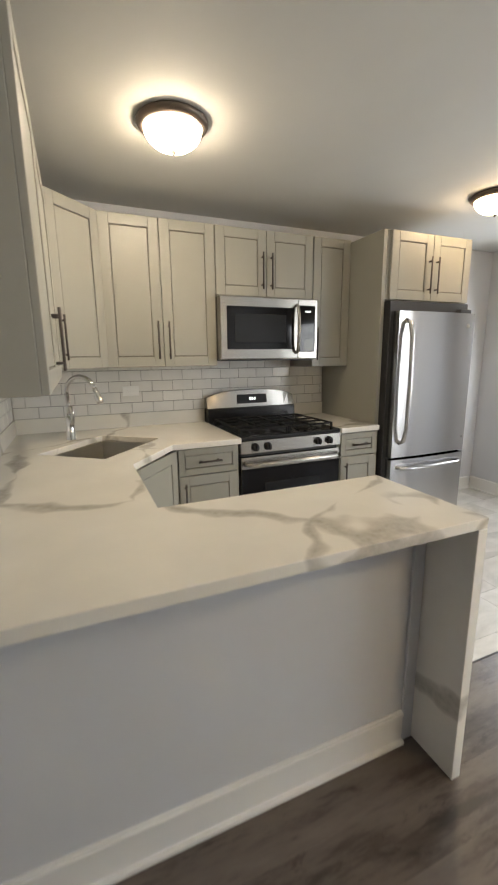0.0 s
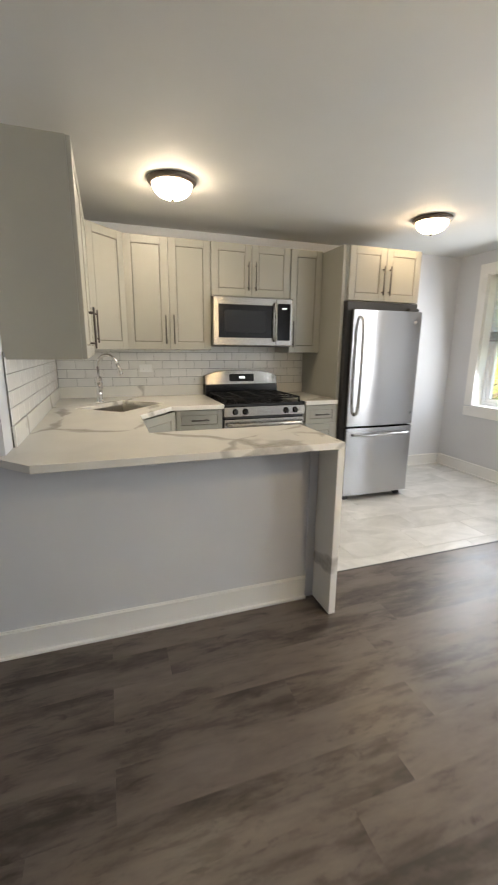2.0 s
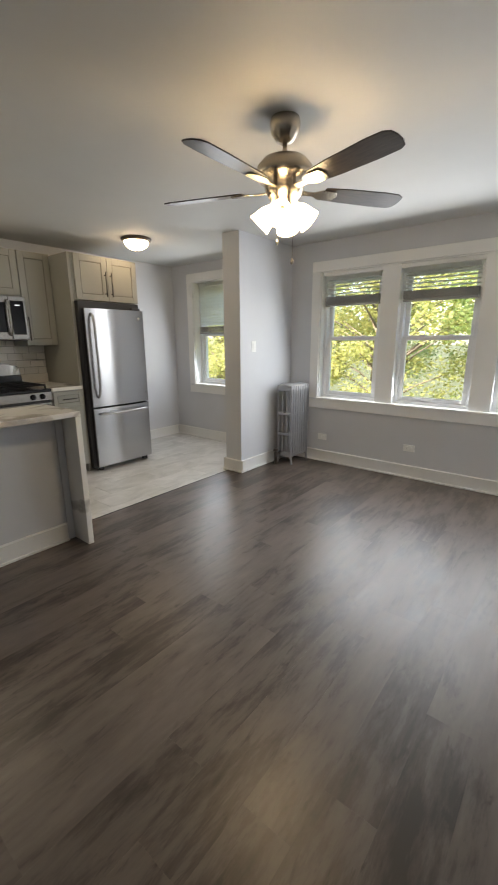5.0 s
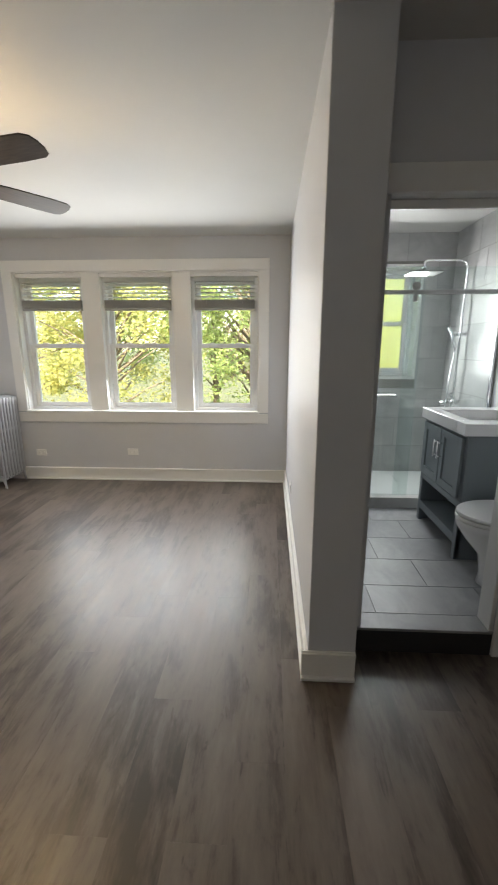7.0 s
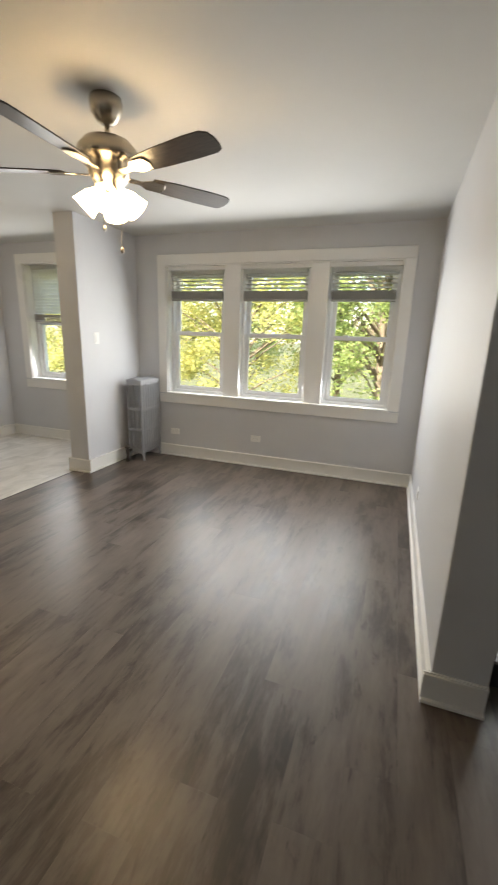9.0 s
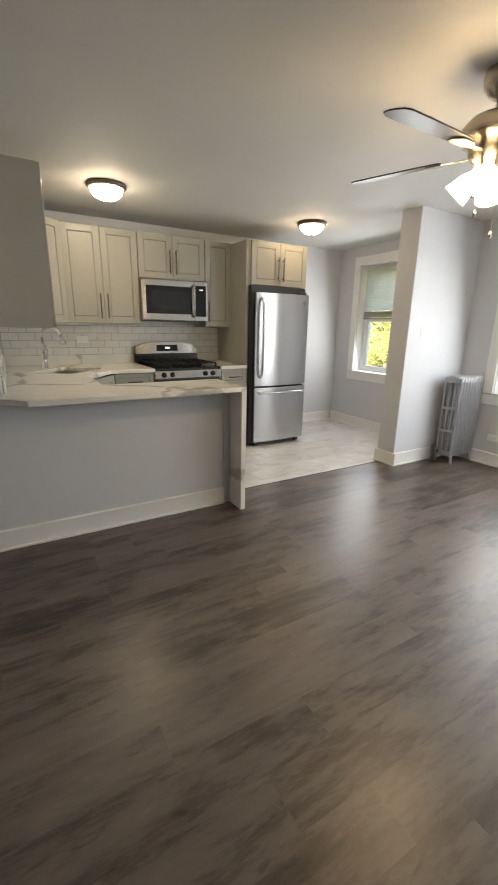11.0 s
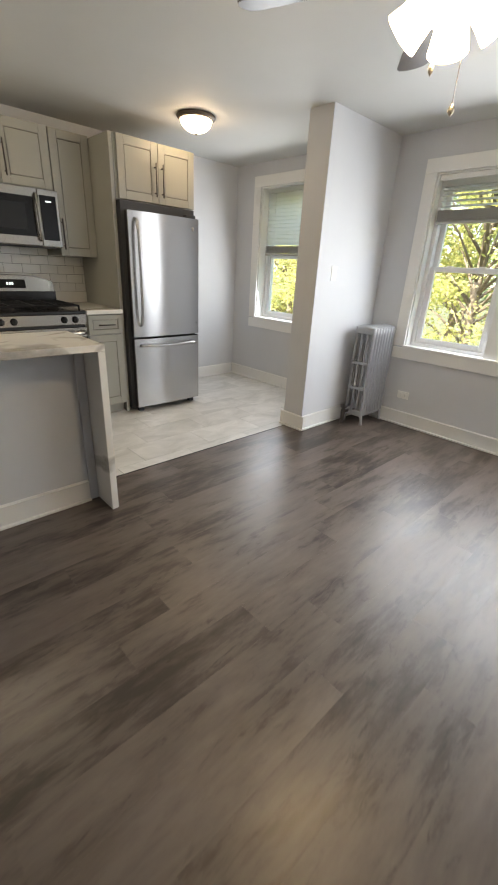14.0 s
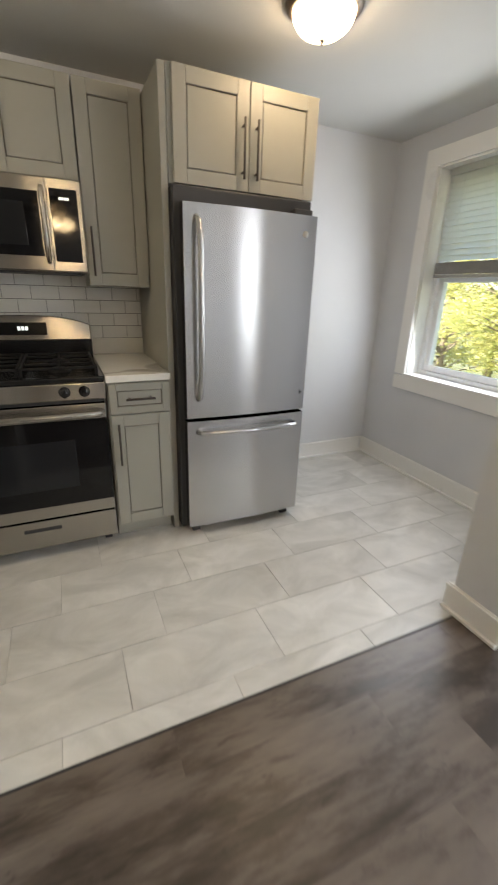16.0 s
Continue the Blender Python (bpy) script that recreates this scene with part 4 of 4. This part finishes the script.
tubes("handle", sg, CHROME, [(-0.02, 0.12, 0.85), (-0.055, 0.12, 0.85), (-0.055, 0.52, 0.85), (-0.02, 0.52, 0.85)], r=0.009)
tubes("wall_post", sg, CHROME, [(0.015, -0.63, 0.0), (0.015, -0.63, 1.80)], r=0.012, n=8)

sh = thing("shower_set", (3.80, YB + 0.008, 0.93), 0, "chrome shower column with square rain head and hand shower", "shower")
tubes("column", sh, CHROME, [(0, 0.05, 0.0), (0, 0.05, 1.18), (0.0, 0.07, 1.22), (0.0, 0.12, 1.235), (0, 0.40, 1.235), (0, 0.42, 1.22), (0, 0.42, 1.15)], r=0.011)
bm = bmesh.new()
add_box(bm, -0.13, 0.13, 0.29, 0.55, 1.125, 1.137)
add_tube(bm, [(0, 0.42, 1.135), (0, 0.42, 1.17)], 0.02)
finish("rain_head", bm, PEWTER, sh, 0.003)
tubes("mixer", sh, CHROME, [(-0.08, 0.06, 0.02), (0.08, 0.06, 0.02)], [(0, 0.0, 0.02), (0, 0.06, 0.02)], [(0, 0.06, 0.02), (0, 0.17, 0.0)], [(-0.07, 0.06, 0.02), (-0.07, 0.10, 0.10)], r=0.019, n=12)
tubes("hand_shower", sh, CHROME, [(-0.02, 0.09, 0.50), (-0.03, 0.13, 0.62), (-0.03, 0.17, 0.68)], [(0, 0.0, 0.62), (0, 0.11, 0.62)], r=0.016)
tubes("hose", sh, CHROME, [(-0.02, 0.09, 0.50), (-0.03, 0.12, 0.2), (-0.04, 0.14, -0.25), (-0.03, 0.12, -0.32), (-0.01, 0.08, -0.2), (0, 0.06, 0.0)], r=0.007, n=8)

vn = thing("bathroom_vanity", (2.36, -3.27, BF), 0, "dark blue-grey vanity with open shelf and white sink top", "vanity")
vd = YB - (-3.27)
VW = 0.66
boxes("body", vn, VANITY, (0, VW, vd, -0.005, 0.36, 0.80), (0, 0.02, vd, -0.005, 0.0, 0.36), (VW - 0.02, VW, vd, -0.005, 0, 0.36), (0, VW, vd, vd + 0.02, 0.12, 0.36),
      (0.02, VW - 0.02, vd + 0.02, -0.005, 0.12, 0.15), (0.0, 0.04, -0.03, 0.0, 0, 0.38), (VW - 0.04, VW, -0.03, 0.0, 0, 0.38), (0.04, VW - 0.04, -0.02, 0.0, 0.10, 0.16), (0.04, VW - 0.04, -0.02, 0.0, 0.34, 0.38), bevel=0.002)
for a, b in ((0.03, 0.325), (0.335, 0.63)):
    d = boxes("door", vn, VANITY, (a, a + 0.05, 0, 0.018, 0.40, 0.78), (b - 0.05, b, 0, 0.018, 0.40, 0.78), (a + 0.05, b - 0.05, 0, 0.018, 0.40, 0.45), (a + 0.05, b - 0.05, 0, 0.018, 0.73, 0.78), (a + 0.05, b - 0.05, 0, 0.008, 0.45, 0.73), bevel=0.002)
    hx = b - 0.025 if a < 0.1 else a + 0.025
    tubes("handle", d, CHROME, [(hx, 0.045, 0.58), (hx, 0.045, 0.70)], [(hx, 0.018, 0.595), (hx, 0.045, 0.595)], [(hx, 0.018, 0.685), (hx, 0.045, 0.685)], r=0.006)
boxes("sink_top", vn, PORCELAIN, (-0.015, 0.10, vd, 0.03, 0.80, 0.875), (VW - 0.10, VW + 0.015, vd, 0.03, 0.80, 0.875), (0.10, VW - 0.10, -0.06, 0.03, 0.80, 0.875), (0.10, VW - 0.10, vd, vd + 0.13, 0.80, 0.875), (0.10, VW - 0.10, vd + 0.13, -0.06, 0.78, 0.805), bevel=0.006)
bt = thing("bathroom_faucet", (2.69, YB + 0.08, BF + 0.875), 0, "chrome two-handle bathroom faucet on the vanity", "faucet")
tubes("spout", bt, CHROME, [(0, 0, 0), (0, 0, 0.09), (0, 0.03, 0.12), (0, 0.09, 0.115), (0, 0.13, 0.09)], r=[0.02, 0.016, 0.014, 0.013, 0.012], n=12)
each_tube("lever", bt, CHROME, [(-0.09, 0, 0), (-0.09, 0, 0.05), (-0.13, 0.02, 0.07)], [(0.09, 0, 0), (0.09, 0, 0.05), (0.13, 0.02, 0.07)], r=0.013)

mr = thing("mirror_cabinet", (2.69, YB, 1.22), 0, "frameless mirror on the bathroom wall", "mirror")
boxes("back", mr, PLASTIC, (-0.33, 0.33, 0.0, 0.02, 0, 0.78), bevel=0.002)
boxes("glass", mr, MIRROR, (-0.328, 0.328, 0.021, 0.024, 0.002, 0.778), bevel=0)
vl = thing("vanity_light", (2.69, YB, 2.15), 0, "chrome bar wall lamp with clear glass shades", "wall lamp")
boxes("back_plate", vl, CHROME, (-0.09, 0.09, 0, 0.02, -0.05, 0.05), bevel=0.004)
tubes("bar", vl, BRONZE, [(-0.26, 0.08, 0.03), (0.26, 0.08, 0.03)], [(0, 0.02, 0.0), (0, 0.08, 0.03)], r=0.008)
for x in (-0.22, 0.0, 0.22):
    bm = bmesh.new()
    add_lathe(bm, [(0.02, 0.02), (0.045, 0.0), (0.05, -0.13), (0.047, -0.13), (0.042, -0.003), (0.018, 0.015)], 20, pose(x, 0.08, 0.0))
    s = finish("shade", bm, SHOWERGLASS, vl)
    s.visible_shadow = False

tl = thing("toilet", (2.10, YB, BF), 0, "white porcelain toilet with closed lid", "toilet")


def oval(cx, cy, rx, ry, n=28, flat=0.0):
    return [(cx + rx * math.cos(2 * math.pi * k / n), cy + ry * math.sin(2 * math.pi * k / n) * (1 if math.sin(2 * math.pi * k / n) > 0 else 0.8)) for k in range(n)]


bm = bmesh.new()
rings = []
for z, rx, ry, cy in ((0, 0.115, 0.20, 0.36), (0.06, 0.11, 0.19, 0.36), (0.18, 0.115, 0.19, 0.38), (0.27, 0.15, 0.23, 0.42), (0.35, 0.18, 0.265, 0.44), (0.39, 0.185, 0.27, 0.44)):
    rings.append([bm.verts.new((x, y, z)) for x, y in oval(0, cy, rx, ry)])
for p, q in zip(rings, rings[1:]):
    for k in range(28):
        bm.faces.new((p[k], p[(k + 1) % 28], q[(k + 1) % 28], q[k])).smooth = True
bm.faces.new(rings[0][::-1])
bm.faces.new(rings[-1])
finish("bowl", bm, PORCELAIN, tl)
bm = bmesh.new()
add_prism(bm, oval(0, 0.44, 0.19, 0.275), 0.392, 0.412)
finish("seat", bm, PORCELAIN, tl, 0.006)
bm = bmesh.new()
add_prism(bm, oval(0, 0.44, 0.188, 0.272), 0.415, 0.437)
finish("lid", bm, PORCELAIN, tl, 0.008, 3)
boxes("tank", tl, PORCELAIN, (-0.21, 0.21, 0.01, 0.20, 0.37, 0.72), bevel=0.02)
boxes("tank_lid", tl, PORCELAIN, (-0.22, 0.22, 0.005, 0.21, 0.722, 0.76), bevel=0.01)
tagged(boxes("door_hinge", None, DARK, (1.741, 1.761, -3.150, -3.144, 0.88, 0.98), bevel=0.001), "dark metal hinge leaf on the door jamb", "hinge")

# ---- outside ----
tagged(boxes("ground", None, GRASS, (E2 + 0.3, 400, -300, 300, -4.0, -3.6), bevel=0), "grassy ground two storeys below", "ground", kind="structure")


def tree(x, y, z, h, r, n, mat, seed):
    """A trunk with limbs and a crown of many separate leaves in uneven clumps."""
    rnd = random.Random(seed)
    ob = thing("tree", (x, y, z), 0, "leafy green and yellow tree outside the windows", "tree", "garden trees")
    bm = bmesh.new()
    add_tube(bm, [(0, 0, 0), (0.1, 0.05, h * 0.3), (0.0, 0.15, h * 0.6), (0.1, 0.1, h * 0.9)], [0.2, 0.15, 0.1, 0.03], 10)
    clumps = []
    for k in range(64):
        a, zz = rnd.uniform(0, 6.283), rnd.uniform(0.25, 0.99)
        rr = r * math.sqrt(max(0.05, 1 - ((zz - 0.55) / 0.5) ** 2)) * rnd.uniform(0.45, 1.0)
        tip = Vector((rr * math.cos(a), rr * math.sin(a), zz * h))
        add_tube(bm, [(0.05, 0.1, zz * h * 0.7), (tip.x * 0.5, tip.y * 0.5, zz * h * 0.88), tip], [0.05, 0.03, 0.008], 6)
        clumps.append((tip, rnd.uniform(0.45, 0.95)))
    finish("trunk", bm, BARK, ob)
    verts, faces = [], []
    for i in range(n):
        c, cr = clumps[i % len(clumps)]
        p = c + Vector((rnd.gauss(0, cr * 0.5), rnd.gauss(0, cr * 0.5), rnd.gauss(0, cr * 0.42)))
        u = Vector((rnd.gauss(0, 1), rnd.gauss(0, 1), rnd.gauss(0, 0.5))).normalized()
        v = u.orthogonal().normalized()
        v = (v * math.cos(i) + u.cross(v) * math.sin(i)).normalized()
        s = rnd.uniform(0.045, 0.095)
        k = len(verts)
        verts += [p - u * s, p + v * s * 0.5, p + u * s, p - v * s * 0.5]
        faces.append((k, k + 1, k + 2, k + 3))
    me = bpy.data.meshes.new("leaves")
    me.from_pydata(verts, [], faces)
    me.materials.append(mat)
    lv = new("leaves", me)
    lv.parent = ob
    tagged(lv, kind="stuff")
    return ob


for i, (x, y, h, r, mat) in enumerate(((14.2, 3.4, 10.5, 3.0, LEAFY), (14.8, -1.6, 11.5, 3.2, LEAF), (13.6, -5.6, 11.0, 3.0, LEAFY), (15.4, 8.2, 11.0, 3.2, LEAFY), (20.5, 0.6, 14.0, 3.8, LEAFY),
                                       (20.0, -6.4, 14.0, 3.8, LEAF), (21.0, 6.6, 13.0, 3.8, LEAF), (15.0, -10.2, 11.0, 3.0, LEAF), (20.0, 13.0, 13.0, 3.8, LEAF), (16.2, 12.6, 10.0, 3.0, LEAFY))):
    tree(x, y, -3.6, h, r, 24000, mat, 11 + i)

# ---- floors and tiles ----
floor = tagged(boxes("floor", None, SUBFLOOR, (XW, XE, -3.98, 1.07, -0.05, -0.008), bevel=0), "grey-brown wood plank floor", "floor", kind="structure")


def pieces(name, parent, mat, cells, thick, gap, chamfer):
    """Rectangular pieces on shared meshes; a cell is (x0, y0, x1, y1) and its pose."""
    cache = {}
    for x0, y0, x1, y1, m in cells:
        w, h = round(x1 - x0 - gap, 3), round(y1 - y0 - gap, 3)
        if w < 0.01 or h < 0.01:
            continue
        if (w, h) not in cache:
            bm = bmesh.new()
            c = chamfer
            lo = [bm.verts.new((x, y, -thick)) for x, y in ((0, 0), (w, 0), (w, h), (0, h))]
            mid = [bm.verts.new((x, y, -c)) for x, y in ((0, 0), (w, 0), (w, h), (0, h))]
            hi = [bm.verts.new((x, y, 0)) for x, y in ((c, c), (w - c, c), (w - c, h - c), (c, h - c))]
            bm.faces.new(hi)
            for a, b in ((lo, mid), (mid, hi)):
                for k in range(4):
                    bm.faces.new((a[k], a[(k + 1) % 4], b[(k + 1) % 4], b[k]))
            me = bpy.data.meshes.new(name)
            bm.to_mesh(me)
            bm.free()
            me.materials.append(mat)
            cache[(w, h)] = me
        o = new(name, cache[(w, h)])
        o.parent = parent
        o.matrix_basis = m @ pose(x0 + gap / 2, y0 + gap / 2, 0)


cells, rnd = [], random.Random(5)
PW, PL = 0.181, 1.22
row, y = 0, -3.98
while y < 1.07:
    x = XW - rnd.choice((0.15, 0.4, 0.65, 0.9, 1.1))
    y1 = min(1.07, y + PW)
    while x < XE:
        a, b = max(x, XW), min(x + PL, XE)
        if y1 <= YD and b > 1.685:
            b = 1.685
        if b - a > 0.05:
            cells.append((a, y, b, y1, Matrix()))
        x += PL
    y, row = y1, row + 1
pieces("plank", floor, PLANK, cells, 0.007, 0.0004, 0.0003)

kf = tagged(boxes("floor_kitchen", None, TILEGROUT, (XK, XE, 1.07, YN, -0.05, -0.004), bevel=0), "pale grey tiled kitchen floor", "floor", kind="structure")
cells, TW, TH = [], 0.606, 0.292
edges = [1.07, 1.175] + [1.175 + TH * k for k in range(1, 7)] + [YN]
starts = [1.54, 1.767, 1.956, 2.152, 2.35, 1.94, 2.15, 2.36]
for k in range(len(edges) - 1):
    y0, y1 = edges[k], min(edges[k + 1], YN)
    x = starts[k] - TW * 5
    while x < XE:
        a, b = max(x, XK), min(x + TW, XE)
        if b - a > 0.03 and y1 - y0 > 0.02:
            cells.append((a, y0, b, y1, Matrix()))
        x += TW
pieces("tile", kf, FLOORTILE, cells, 0.02, 0.0024, 0.0008)
tagged(boxes("floor_trim", None, DARK, (1.315, 3.237, 1.064, 1.072, -0.01, 0.003), bevel=0.001), "thin dark edge strip between planks and tiles", "trim", kind="structure")

bfl = bpy.data.objects["floor_bathroom"]
cells = []
y = YB
for i, x in enumerate((1.80, 2.05, 2.345, 2.645, 2.945)):
    x1 = (2.05, 2.345, 2.645, 2.945, 3.20)[i]
    y = YB - (0.0, 0.35, 0.15, 0.45, 0.25)[i]
    while y < YD:
        a, b = max(y, YB), min(y + 0.6, YD)
        if b - a > 0.03:
            cells.append((x, a, x1, b, Matrix.Translation((0, 0, BF))))
        y += 0.6
pieces("tile", bfl, BATHTILE, cells, 0.02, 0.004, 0.001)

# shower wall tiles on the window wall and the far wall
ws = bpy.data.objects["wall_shower"]
cells = []
mE = Matrix.Translation((XE - 0.0125, YD - 0.003, 0)) @ Matrix(((0, 0, -1, 0), (-1, 0, 0, 0), (0, 1, 0, 0), (0, 0, 0, 1)))
LE = (YD - 0.003) - YB
for k in range(8):
    z0, z1 = BF + 0.3 * k, min(BF + 0.3 * (k + 1), H)
    x = -0.3 * (k % 2)
    while x < LE:
        a, b = max(x, 0), min(x + 0.6, LE)
        lo, hi = (YD - 0.003) + 3.05, (YD - 0.003) + 3.56
        for p, q in ((a, min(b, lo)), (max(a, hi), b)) if z1 > 1.13 and z0 < 2.2 else ((a, b),):
            if q - p > 0.02:
                cells.append((p, z0, q, z1, mE))
        x += 0.6
mS = Matrix.Translation((XE - 0.013, YB + 0.0085, 0)) @ Matrix(((-1, 0, 0, 0), (0, 0, 1, 0), (0, 1, 0, 0), (0, 0, 0, 1)))
for k in range(8):
    z0, z1 = BF + 0.3 * k, min(BF + 0.3 * (k + 1), H)
    for a, b in ((0, 0.45), (0.45, 0.935)) if k % 2 else ((0, 0.6), (0.6, 0.935)):
        cells.append((a, z0, b, z1, mS))
pieces("tile", ws, SHOWERTILE, cells, 0.0, 0.003, 0.0008)

# backsplash
bs = tagged(boxes("wall_backsplash", None, GROUT, (XK + 0.002, 2.192, YN - 0.008, YN - 0.002, TOP + 0.0, 1.455), (XK + 0.002, XK + 0.008, 1.05, YN - 0.008, TOP + 0.0, 1.41), bevel=0), "white subway tile backsplash with grey grout", "backsplash", kind="structure")
cells = []
SW, SH = 0.154, 0.0775
mN = Matrix.Translation((0, YN - 0.011, 0)) @ Matrix(((1, 0, 0, 0), (0, 0, -1, 0), (0, 1, 0, 0), (0, 0, 0, 1)))
mW = Matrix.Translation((XK + 0.011, 0, 0)) @ Matrix(((0, 0, 1, 0), (1, 0, 0, 0), (0, 1, 0, 0), (0, 0, 0, 1)))
for m, lo, hi, zhi in ((mN, XK + 0.012, 2.192, 1.455), (mW, 1.05, YN - 0.012, 1.40)):
    z, k = TOP + 0.10, 0
    while z < zhi:
        x = lo - (SW / 2 if k % 2 else 0)
        while x < hi:
            a, b = max(x, lo), min(x + SW, hi)
            if b - a > 0.012:
                cells.append((a, z, b, min(z + SH, zhi), m))
            x += SW
        z, k = z + SH, k + 1
pieces("tile", bs, SUBWAY, cells, 0.003, 0.0034, 0.0018)
